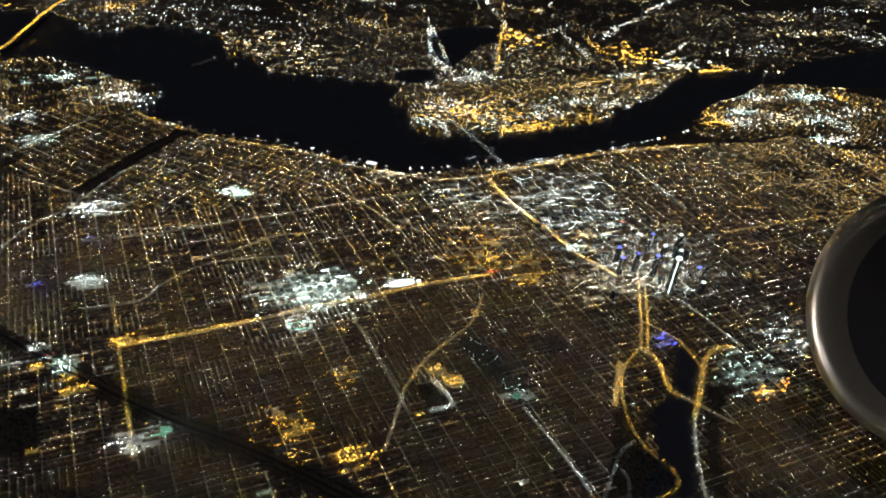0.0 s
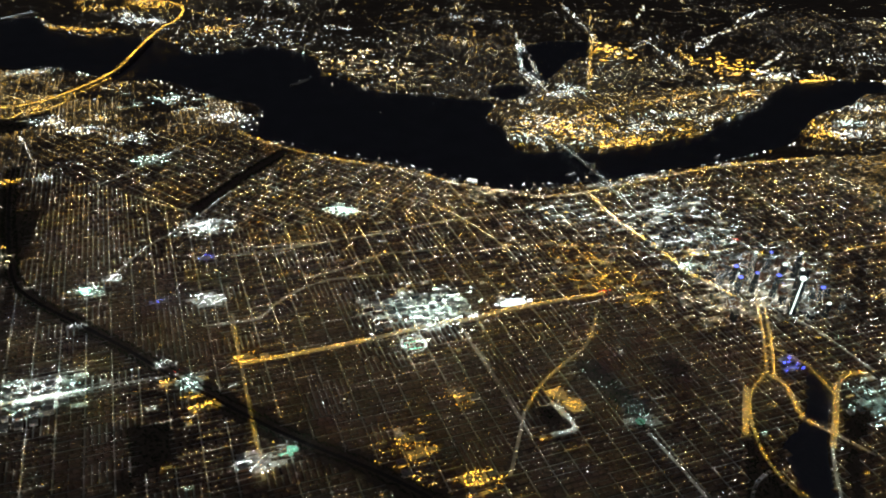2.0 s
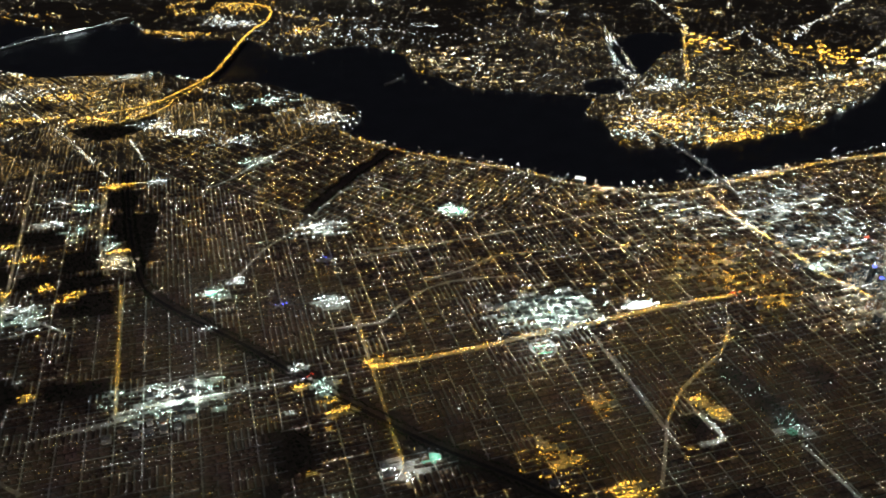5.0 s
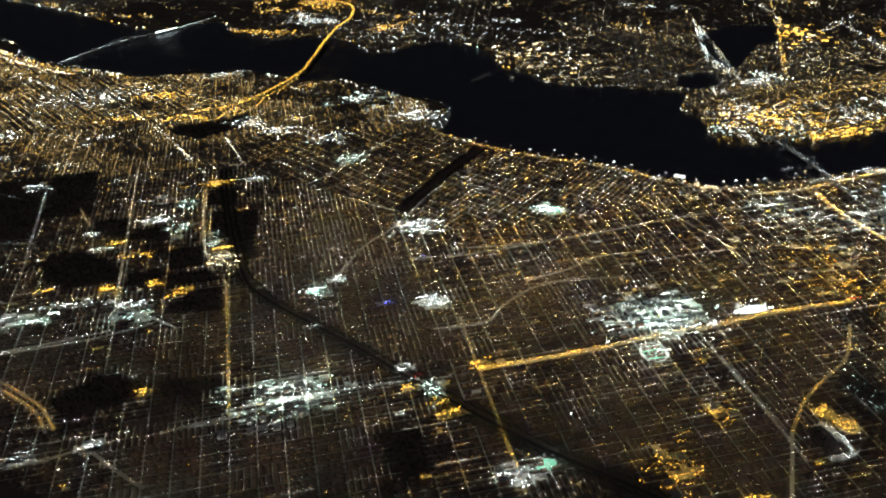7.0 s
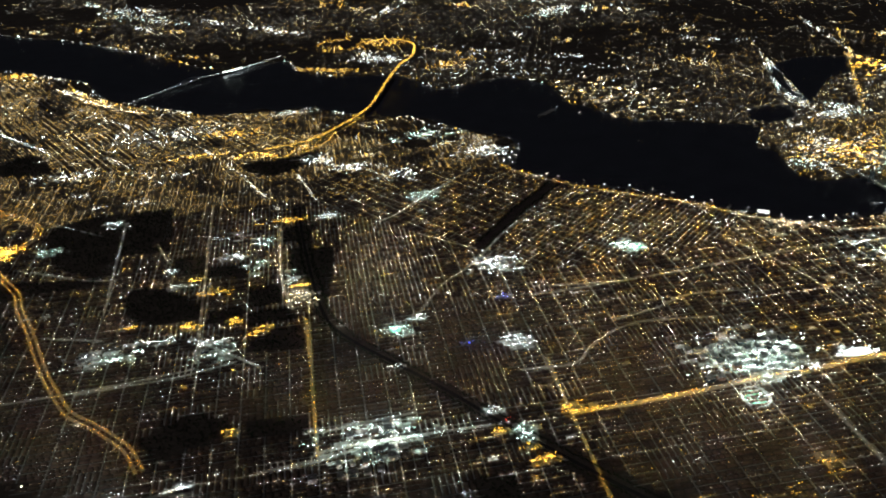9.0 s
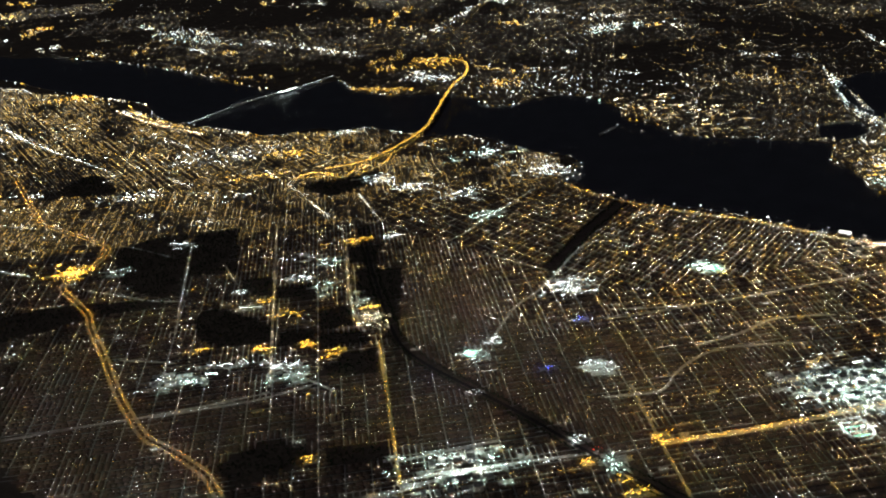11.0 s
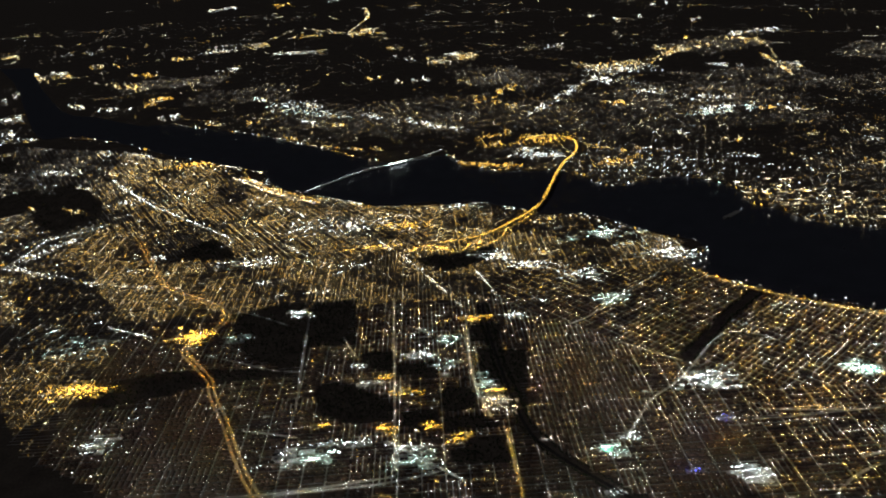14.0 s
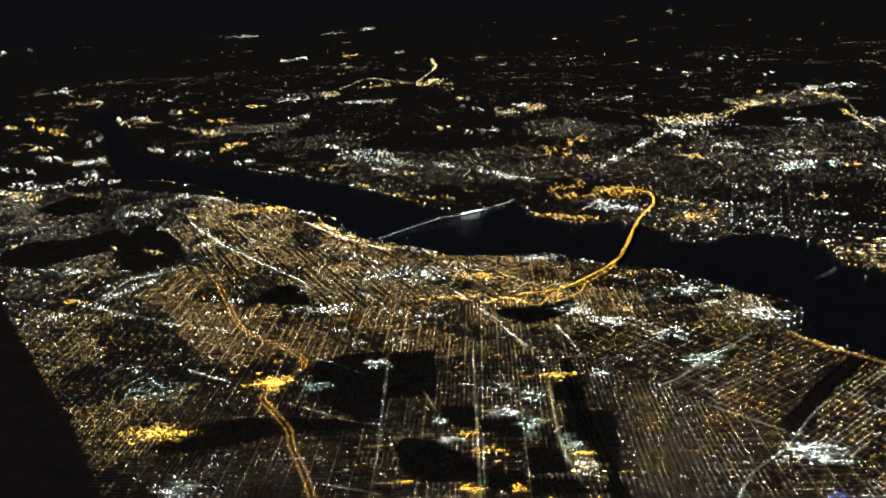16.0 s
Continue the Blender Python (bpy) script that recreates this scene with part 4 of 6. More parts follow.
# ---- ground and water ----
far = 4850
ring = [(far * math.cos(k * math.pi / 48), far * math.sin(k * math.pi / 48)) for k in range(96)]
sheet("ground", ring, 0.0, ASPHALT, "dark city ground of asphalt, yards and gardens")
sheet("water_river", RIVER, 0.05, WATER_M, "wide calm river, black at night", category="river")
for key, poly in LAKES.items():
    sheet("water_" + key, smooth(poly, True, rough=0.6), 0.055, WATER_M, "still black water among city lights", category="water")

# ---- lamps gathered by colour ----
FARKEY = {"Y": "FN", "D": "FB", "G": "FA", "A": "FA", "W": "FW", "S": "FS", "O": "FS", "T": "FT", "B": "FT", "R": "FS"}
POOL = {k: [] for k in LAMP}
SHIELD = {k: [] for k in LAMP}
STREETS = ([], [])


def put(key, pts, size):
    pts = np.asarray(pts, float)
    if len(pts):
        size = np.asarray(size) * (1.0 if key[0] == "F" else 1.6)
        POOL[key].append(np.c_[pts, np.broadcast_to(size, len(pts))])


ZONES = [c for c in CLUSTERS if c[2] < 480 and abs(c[1]) < 420]


def zoned(p, size, key, share=0.85):
    """Colours and sizes of lamps, changed where a bright lot or campus lies."""
    keys = np.full(len(p), key)
    size = size.copy()
    for kind, x, y, w, h, n, s in ZONES:
        near = np.exp(-((p[:, 0] - x) / (0.62 * w)) ** 4 - ((p[:, 1] - y) / (0.62 * h)) ** 4)
        gain = min(1.5, 0.25 + 1.2 * n / (w * h) ** 0.9)
        size *= 1 + gain * near
        keys[rng.random(len(p)) < near * share] = kind
    return keys, size


def lattice(poly, step_x, step_y, ang, origin, lamp, reject, ways=(0, 1), stay=(0.97, 0.82), pave=True, flux=1.0, runs=1, hooded=True, tint="D"):
    """Street lamps along a grid of streets inside an outline: long avenues one way, closer lanes the other."""
    o = np.array(origin, float)
    c, s = math.cos(radians(ang)), math.sin(radians(ang))
    m = np.array([[c, -s], [s, c]])
    loc = (np.array(poly) - o) @ m
    (x0, y0), (x1, y1) = loc.min(0), loc.max(0)
    for way in ways:
        step, lo, hi, a, b = (step_x, x0, x1, y0, y1) if way == 0 else (step_y, y0, y1, x0, x1)
        cross = step_y if way == 0 else step_x
        for k in range(math.ceil(lo / step), math.floor(hi / step) + 1):
            strong = rng.random()
            keep = np.repeat(rng.random(int((b - a) / cross / runs) + 2) < stay[way], runs)
            vivid = rng.lognormal(-0.08, 0.55 if way else 0.36, len(keep)).clip(0.25, 2.4)
            pale = rng.random(len(keep)) < (0.16 if way else 0.07)
            grid = lambda w, u: (np.c_[w, u] if way == 0 else np.c_[u, w]) @ m.T + o
            # pavement, cell by cell
            mid = a + (np.arange(len(keep)) + 0.5) * cross
            c = grid(np.full(len(mid), k * step), mid)
            ok = keep & inside(c, poly) & ~reject(c)
            wide = 0.24 if way == 0 else 0.15
            half = (wide, cross / 2) if way == 0 else (cross / 2, wide)
            if pave:
                STREETS[way].append(np.c_[c[ok], np.tile((*half, radians(ang)), (ok.sum(), 1))])
            # lamps on alternating sides
            u = np.arange(a, b, 0.62 * lamp * rng.uniform(0.9, 1.15))
            u = u + rng.normal(0, 0.1 * lamp, len(u))
            cell = np.clip(((u - a) / cross).astype(int), 0, len(keep) - 1)
            u, cell = u[keep[cell]], cell[keep[cell]]
            w = k * step + np.where(np.arange(len(u)) % 2, 0.12, -0.12)
            p = grid(w, u)
            ok = inside(p, poly) & ~reject(p)
            p, cell = p[ok], cell[ok]
            if not len(p):
                continue
            size = flux * 0.06 * rng.uniform(0.7, 1.25, len(p)) * (0.82 if way == 0 else 0.98) * (0.7 + 0.6 * strong) * vivid[cell]
            white = pale[cell] | (rng.random(len(p)) < np.interp(p[:, 0], (-120, -30, 20), (0.5, 0.3, 0.0)) * np.interp(p[:, 1], (240, 285), (1, 0.2))) | (rng.random(len(p)) < (0.6 if strong > 0.85 else 0.12))
            away = np.full(len(p), not hooded) | (p[:, 1] > 345) | (p[:, 0] < -215) | (p[:, 0] > 300)
            if away.any():
                q = p[away]
                fine = (q[:, 0] > -240 - 110 * rng.random(len(q))) & inside(q, main)
                lot = rng.random(len(q)) < np.where(fine, 1.0, 0.55) * np.where(q[:, 0] > 300, 0.8, 1.0)
                q, fine = q[lot], fine[lot]
                if hooded and len(q):
                    gap = np.array([noise.noise((x * 0.04, y * 0.04, 12.0)) < -0.14 for x, y in q]) & (rng.random(len(q)) < 0.65)
                    q, fine = q[~gap], fine[~gap]
                    drop = (q[:, 0] < -200) & (rng.random(len(q)) < 0.8)
                    drop[drop] = [noise.noise((x * 0.022, y * 0.022, 2.0)) < -0.08 for x, y in q[drop]]
                    q, fine = q[~drop], fine[~drop]
                d = np.hypot(q[:, 0] + 50, q[:, 1] - 30)
                keys, gain = zoned(q, np.ones(len(q)), "D", 0.35)
                keys[(keys == "D") & (rng.random(len(q)) < (0.3 if strong > 0.85 else 0.06))] = "G"
                if tint != "D":
                    keys[(keys == "D") & (rng.random(len(q)) < 0.14)] = tint
                small = np.where(fine, 0.00034, 0.00028 if tint != "D" else 0.00034) * d * rng.lognormal(0, 0.5, len(q)).clip(0.35, 2.2) * gain**0.5
                amber = (keys == "D") & (fine | (not hooded and tint != "D"))
                put("FN", q[amber], small[amber])
                for k2 in set(keys):
                    sel = (keys == k2) & ~amber
                    put(FARKEY[k2], q[sel], small[sel])
                p, size, white = p[~away], size[~away], white[~away]
            size *= 0.53 * np.interp(p[:, 0], (-160, -100, -20, 20), (0.5, 0.62, 0.86, 1.0)) * np.interp(p[:, 0], (140, 210), (1.0, 1.05)) * np.interp(p[:, 1], (80, 150, 200, 250, 330), (0.62, 0.7, 0.93, 1.12, 1.2))
            # glowing points added over the hooded lamps, for specks and lit street lines
            dot = 1.06 * size * rng.lognormal(0, 0.25, len(p))
            gold = ~white & (rng.random(len(p)) < np.interp(p[:, 1], (215, 270), (0.15, 0.6)) * np.interp(p[:, 0], (-70, -20), (0.6, 1)))
            put("FN", p[gold], 1.15 * dot[gold])
            put("FD", p[~white & ~gold], dot[~white & ~gold])
            put("FG", p[white], dot[white])
            for key, sel in (("D", ~white), ("G", white)):
                keys, sizes = zoned(p[sel], size[sel], key)
                keys[(keys == "D") & (rng.random(len(keys)) < np.interp(p[sel][:, 0], (-40, 40, 160, 220), (0.15, 0.4, 0.4, 0.3)) + np.interp(p[sel][:, 1], (220, 275), (0, 0.3)))] = "Y"
                for k2 in set(keys):
                    SHIELD[k2].append(np.c_[p[sel][keys == k2], sizes[keys == k2]])


PENINSULA = [(306, 284), (333, 308), (357, 322), (415, 343), (447, 340), (480, 318), (520, 290), (520, 240), (410, 246), (388, 254), (377, 272), (340, 268), (316, 275)]
main = [(-430, 40), (560, 40), (560, 235), (420, 243), (385, 246), (375, 270), (340, 266), (310, 271), (255, 276), (178, 270), (131, 273), (110, 287), (46, 332), (28, 364), (35, 395), (0, 432),
        (-60, 468), (-123, 476), (-188, 526), (-231, 585), (-340, 655), (-560, 700), (-560, 300)]


TURNED = np.array([[noise.noise((a * 0.37, math.floor(b / 2) * 0.61, 7.0)) for b in range(-60, 220)] for a in range(-100, 120)])


def turned(p):
    """Which points lie in blocks whose lanes run the other way."""
    i, j = np.floor((p[:, 0] - 10.6) / 6.95).astype(int), np.floor((p[:, 1] - 187.9) / 3.45).astype(int)
    v = TURNED[np.clip(i + 100, 0, 219), np.clip(j + 60, 0, 279)]
    return v > np.where((np.abs(p[:, 0] + 68) < 50) & (p[:, 1] > 252) & (p[:, 1] < 345), -0.12, 0.2)


streets_not = lambda p: dark(p) | inside(p, RIVER) | inside(p, KENSINGTON) | inside(p, NORTHEAST) | inside(p, FRANKFORD) | (inside(p, TACONY) & (rng.random(len(p)) < 0.8))
lattice(main, 6.95, 3.45, 0, (10.6, 187.9), 1.15, streets_not, stay=(0.97, 0.92))
lattice(main, 6.95, 3.45, 0, (14.1, 187.9), 1.2, streets_not, ways=(0,), stay=(0.2, 0), flux=0.85, runs=3)
lattice(main, 6.95, 3.45, 0, (10.6, 189.6), 1.35, lambda p: streets_not(p) | turned(p), ways=(1,), stay=(0, 0.9), flux=0.88)
lattice(main, 1.7375, 3.45, 0, (10.6, 187.9), 1.3, lambda p: streets_not(p) | ~turned(p), ways=(0,), stay=(0.85, 0), flux=0.92)
lattice(FRANKFORD, 5.2, 2.4, 36, (-6.4, 326), 1.2, dark)
lattice(KENSINGTON, 4.2, 2.1, 40, (46, 330), 1.1, dark)
lattice(ACROSS, 4.2, 2.8, 12, (200, 330), 1.1, lambda p: dark(p) | inside(p, RIVER), pave=False, hooded=False, tint="S")
lattice(PENINSULA, 4.4, 2.6, 22, (360, 290), 1.15, lambda p: dark(p) | inside(p, RIVER), pave=False, hooded=False, tint="S", stay=(0.6, 0.55))
lattice(PENINSULA, 4.4, 2.6, 22, (361.5, 291.2), 1.3, lambda p: dark(p) | inside(p, RIVER), pave=False, hooded=False, tint="W", runs=3, stay=(0.4, 0.5))
# dock and port lots along both banks
for key, x, y, w, h, n in (("FW", 352, 292, 13, 9, 130), ("FT", 366, 306, 12, 6, 110), ("FS", 338, 300, 5, 16, 110), ("FA", 350, 322, 13, 6, 110), ("FW", 398, 322, 10, 6, 70), ("FT", 436, 318, 16, 8, 150),
                           ("FA", 384, 290, 16, 10, 130), ("FT", 412, 285, 14, 12, 110), ("FW", 445, 290, 18, 8, 90), ("FW", 395, 258, 13, 5, 90), ("FT", 382, 262, 7, 4, 60), ("FS", 462, 312, 6, 10, 50),
                           ("FS", 404, 372, 16, 2.6, 150), ("FA", 380, 382, 14, 5, 80), ("FW", 345, 345, 5, 14, 70), ("FT", 330, 372, 18, 6, 70),
                           ("FT", 165, 326, 12, 7, 90), ("FT", 196, 314, 16, 6, 90), ("FT", 262, 338, 16, 6, 70), ("FW", 178, 345, 14, 10, 90), ("FW", 235, 322, 24, 6, 90), ("FW", 686, 509, 44, 12, 60), ("FA", 607, 442, 44, 12, 60), ("FW", 636, 425, 44, 12, 60), ("FA", 562, 446, 44, 12, 60), ("FW", 484, 408, 44, 12, 60), ("FA", 599, 493, 44, 12, 60)):
    v = rng.normal(0, h * 0.5, n)
    p = np.c_[x + rng.normal(0, w * 0.5, n), y + np.round(v / 1.1) * 1.1 + rng.normal(0, 0.12, n)]
    p = p[~inside(p, RIVER)]
    put(key, p, 0.00052 * np.hypot(p[:, 0] + 50, p[:, 1] - 30) * rng.lognormal(0, 0.5, len(p)).clip(0.35, 2.2))
lattice(NORTHEAST, 3.2, 5.2, 30, (-153, 444), 1.4, dark, flux=0.8)
lattice(NORTHEAST, 3.2, 5.2, 30, (-151.6, 444.8), 1.6, dark, ways=(0,), stay=(0.6, 0), runs=3, flux=0.8)

# bright roads: pale pavement under strong hooded lamps, with bare lamps between
for n, (key, line, step, size, lanes) in enumerate(ROADS):
    curve = smooth(line, steps=4)
    p, d = along(curve, step if step >= 3 else 0.6 * step)
    side = np.c_[-d[:, 1], d[:, 0]]
    if step >= 3:
        put(FARKEY[key], p + rng.normal(0, size * 0.6, p.shape), 0.0005 * np.hypot(p[:, 0] + 50, p[:, 1] - 30) * rng.lognormal(0, 0.4, len(p)))
        continue
    for lane in range(lanes):
        off = (lane - (lanes - 1) / 2) * 0.75
        j = p + side * off + rng.normal(0, 0.17, p.shape)
        grow = 1 + 0.0024 * np.clip(j[:, 1] - 250, 0, 300)
        SHIELD[key].append(np.c_[j, grow * size * 0.18 * rng.lognormal(0, 0.28, len(j)).clip(0.45, 1.6)])
        bare = rng.random(len(j)) < 0.3
        put(key, j[bare], grow[bare] * 0.24 * size * rng.uniform(0.5, 1.4, bare.sum()))
    if lanes > 1:
        cars = p + side * rng.uniform(-0.4, 0.4, (len(p), 1)) * lanes
        red = rng.random(len(p)) < 0.5
        put("R", cars[red], rng.uniform(0.012, 0.03, red.sum()))
        put("W", cars[~red], rng.uniform(0.012, 0.035, (~red).sum()))
    ribbon("road_%d" % (n + 1), curve, 0.75 * lanes + 0.25, 0.036 + 0.0011 * n, PAVING, "pale concrete avenue under rows of street lamps")

# bright lots and campuses
LOTS = []
for key, x, y, w, h, n, size in CLUSTERS:
    if y > 480:
        # far towns: many faint lamps strung along a few streets
        m, t = int(n * 2.6), rng.choice((0.0, 0.35, -0.3))
        u, v = rng.normal(0, w * 0.36, m), rng.normal(0, h * 0.36, m)
        row = rng.random(m) < 0.6
        v = np.where(row, np.round(v / (h * 0.16)) * h * 0.16, v)
        u = np.where(~row, np.round(u / (w * 0.1)) * w * 0.1, u)
        p = np.c_[x + u * math.cos(t) - v * math.sin(t), y + u * math.sin(t) + v * math.cos(t)]
        p = p[~inside(p, RIVER)]
        put(FARKEY[key], p, 0.0005 * np.hypot(p[:, 0] + 50, p[:, 1] - 30) * rng.lognormal(0, 0.4, len(p)).clip(0.4, 2))
        continue
    # a few bare lamps in rows, then paved lots under hooded floodlights
    for _ in range(int(n / (8 if key not in "SO" else 6 if w * h < 60 else 2.6)) + 1):
        c = np.array([x + rng.normal(0, w * 0.34), y + rng.normal(0, h * 0.34)])
        m = int(rng.integers(3, 7))
        p = c + np.c_[(np.arange(m) - m / 2) * rng.uniform(0.5, 1.0), rng.choice((-0.3, 0.3), m)] + rng.normal(0, 0.1, (m, 2))
        p = p[~inside(p, RIVER)]
        put(key, p, (0.27 if key in "SO" else 0.25) * size * rng.lognormal(0, 0.5, len(p)).clip(0.3, 2.0))
    for _ in range(0 if key == "R" else int(n / (14 if key in "SO" else 5)) + 2):
        c = np.array([x + rng.normal(0, w * 0.3), y + rng.normal(0, h * 0.3)])
        if inside(c[None], RIVER)[0]:
            continue
        a, b = rng.uniform(0.9, 3.0), rng.uniform(0.5, 1.5)
        LOTS.append((*c, a, b))
        q = c + rng.uniform(-1, 1, (int(4 + 2.5 * a * b), 2)) * (a, b)
        SHIELD[key].append(np.c_[q, 0.42 * size * rng.uniform(0.4, 0.75, len(q))])

# small lit lots and shops among the houses, more of them along some avenues
spots = np.c_[rng.uniform(-400, 420, 2600), rng.uniform(70, 620, 2600)]
spots = spots[inside(spots, main) & ~dark(spots) & ~inside(spots, RIVER)]
for x, y in spots:
    worth = noise.noise((x * 0.035, y * 0.035, 6.0)) + (0.25 if x > 110 or y > 360 else 0.0)
    if worth < rng.uniform(-0.1, 0.75):
        continue
    x, y = 10.6 + 6.95 * math.floor((x - 10.6) / 6.95) + rng.uniform(1.2, 5.6), 187.9 + 3.45 * math.floor((y - 187.9) / 3.45) + rng.choice((0.8, 2.6))
    key = rng.choice(("W", "T", "S", "A"), p=(0.45, 0.2, 0.2, 0.15) if x < -20 else (0.32, 0.16, 0.34, 0.18))
    a, b = rng.uniform(0.5, 1.7), rng.uniform(0.25, 0.6)
    LOTS.append((x, y, a, b))
    q = (x, y) + rng.uniform(-1, 1, (int(3 + 4 * a * b), 2)) * (a, b)
    SHIELD[key].append(np.c_[q, rng.uniform(0.035, 0.085, len(q)) * (1 + 0.0012 * y)])
    m = int(rng.integers(2, 7))
    q = np.c_[x + np.linspace(-a, a, m), np.full(m, y + rng.choice((-b, b)))] + rng.normal(0, 0.06, (m, 2))
    put(key, q, (0.014 + 0.0001 * math.hypot(x + 50, y - 30)) * rng.lognormal(0, 0.5, m).clip(0.4, 2.5))

# lone bright lamps over the whole city
p = np.c_[rng.uniform(-430, 430, 11000), rng.uniform(60, 640, 11000)]
p = p[inside(p, main) & ~dark(p)]
p = p[[noise.noise((x * 0.05, y * 0.05, 4.0)) + 0.6 * noise.noise((x * 0.2, y * 0.2, 8.0)) > v for (x, y), v in zip(p, rng.uniform(-0.7, 0.6, len(p)))]]
p = p[((p[:, 1] < 345) & (p[:, 0] > -215)) | (rng.random(len(p)) < 0.5)]
d = np.hypot(p[:, 0] + 50, p[:, 1] - 30)
pick = rng.random(len(p))
size = (0.018 + 0.00012 * d) * rng.lognormal(0, 0.6, len(p)).clip(0.3, 3.0)
west = np.interp(p[:, 0], (-60, 40), (0.25, 0))
for key, lo, hi in (("W", 0, 0.36 + west), ("T", 0.36 + west, 0.42 + west), ("A", 0.42 + west, 0.68 + west / 2), ("S", 0.68 + west / 2, 1)):
    sel = (pick >= lo) & (pick < hi)
    put(key, p[sel], size[sel])

# lamps among the trees of the long park
p = np.c_[rng.uniform(100, 112, 260), rng.uniform(129, 161, 260)]
p = p[inside(p, DARK['long_park'])]
p = p[[noise.noise((x * 0.3, y * 0.3, 1.0)) > 0.02 for x, y in p]]
put("T", p, rng.uniform(0.02, 0.07, len(p)))

# lamps along both banks
for line in (NEAR_BANK[3:38], FAR_BANK[2:39]):
    p, d = along(smooth(line, steps=3), 1.6)
    side = np.c_[-d[:, 1], d[:, 0]]
    p = p + side * rng.uniform(-2.4, 0.3, len(p))[:, None] + rng.normal(0, 0.4, p.shape)
    patchy = np.array([noise.noise((x * 0.06, y * 0.06, 5.0)) for x, y in p])
    p = p[~inside(p, RIVER) & (patchy > rng.uniform(-0.5, 0.5, len(p)))]
    dd = np.hypot(p[:, 0] + 50, p[:, 1] - 30)
    size = (0.02 + 0.00024 * dd) * rng.lognormal(0, 0.5, len(p)).clip(0.3, 2.4)
    pick = rng.random(len(p))
    for key, lo, hi in (("W", 0, 0.3), ("A", 0.3, 0.55), ("T", 0.55, 0.62), ("S", 0.62, 0.8)):
        sel = (pick >= lo) & (pick < hi)
        put(key, p[sel], size[sel])

# porch and yard lights
p = np.c_[rng.uniform(-420, 420, 26000), 187.9 + 1.725 * rng.integers(-80, 215, 26000) + rng.choice((-0.4, 0.4), 26000)]
p = p[inside(p, main) & ~dark(p)]
p = p[((p[:, 1] < 345) & (p[:, 0] > -215)) | (rng.random(len(p)) < 0.35)]
d = np.hypot(p[:, 0] + 50, p[:, 1] - 30)
put("P", p, (0.02 + 0.0002 * d) * rng.uniform(0.5, 1.5, len(p)))

# suburbs across the river, thinning out towards the horizon
SHORE = FAR_BANK + [(-900, 4800), (4800, 4800), (4800, 400)]


def suburb(n_streets, r0, r1, keys=("FB", "FB", "FB", "FA", "FB", "FB", "FB", "FN")):
    found = []
    for _ in range(n_streets):
        r = r0 + (r1 - r0) * rng.random() ** 1.3
        a = radians(rng.uniform(20, 165))
        c = np.array([r * math.cos(a) - 40, r * math.sin(a)])
        patch = noise.noise((c[0] * 0.006, c[1] * 0.006, 3.0)) + 0.5 * noise.noise((c[0] * 0.02, c[1] * 0.02, 9.0))
        if patch < rng.uniform(-0.6, 0.2) + (r - 600) / 7000:
            continue
        t = rng.choice((0.3, 0.3, 0.3 + math.pi / 2, 1.1, -0.5, rng.uniform(0, 3.1)))
        length = rng.uniform(6, 40) * (1 + r / 1200)
        n = int(rng.integers(5, 16))
        u = np.sort(rng.uniform(-length / 2, length / 2, n))
        p = c + u[:, None] * np.array([math.cos(t), math.sin(t)]) + rng.normal(0, 0.25 + r / 4000, (n, 2))
        size = 0.00034 * r * rng.lognormal(-0.1, 0.4, len(p)).clip(0.4, 2)
        found.append(np.c_[p, size, np.full(n, rng.integers(0, 8))])
    a = np.concatenate(found)
    a = a[~off_land(a[:, :2])]
    for k, key in enumerate(keys):
        sel = a[:, 3] == k
        put(key, a[sel, :2], a[sel, 2])


off_land = lambda p: inside(p, RIVER) | inside(p, CITY) | dark(p) | ((p[:, 1] < 330) & (p[:, 0] > 380))
for _ in range(66):
    r, a = rng.uniform(300, 1100), radians(rng.uniform(12, 150))
    c = np.array([r * math.cos(a), r * math.sin(a)])
    if off_land(c[None])[0]:
        continue
    t, w, h = radians(rng.choice((0, 0, 25, 45, 70))), rng.uniform(35, 80), rng.uniform(25, 60)
    u, v = np.array([math.cos(t), math.sin(t)]), np.array([-math.sin(t), math.cos(t)])
    quad = [tuple(c + u * w * i + v * h * j) for i, j in ((-1, -1), (1, -1), (1, 1), (-1, 1))]
    lattice(quad, rng.uniform(6, 9), rng.uniform(4, 6), math.degrees(t), c, 2.2, off_land, stay=(0.75, 0.65), pave=False, runs=3, hooded=False)
suburb(11500, 330, 800, ("FB", "FB", "FN", "FA", "FB", "FB", "FB", "FN"))
suburb(3800, 700, 2000)
suburb(5000, 330, 560, ("FB", "FN", "FN", "FA", "FB", "FB", "FW", "FN"))
suburb(350, 1800, 4300)

# shopping strips and small towns of the far suburbs: colour, middle, half run, depth, lamps
for key, x, y, run_x, run_y, deep, n in STRIPS:
    c, run = np.array((x, y)), np.array((run_x, run_y))
    clump = np.sort(rng.uniform(-1, 1, max(2, n // 7)))
    n = int(n * 1.5)
    u = (rng.choice(clump, n) + rng.normal(0, 0.1, n)).clip(-1.1, 1.1)
    out = c / np.hypot(x, y)
    p = c + u[:, None] * run + rng.normal(0, deep, (n, 1)) * out + rng.normal(0, 0.0012 * y, (n, 2))
    p = p[~inside(p, RIVER)]
    size = np.interp(np.hypot(p[:, 0] + 50, p[:, 1] - 30), (300, 700), (0.00033, 0.00044)) * np.hypot(p[:, 0] + 50, p[:, 1] - 30) * rng.lognormal(0, 0.45, len(p)).clip(0.4, 2.2)
    other = rng.random(len(p)) < 0.3
    put(FARKEY[key], p[~other], size[~other])
    put("FA" if key != "A" else "FS", p[other], size[other])

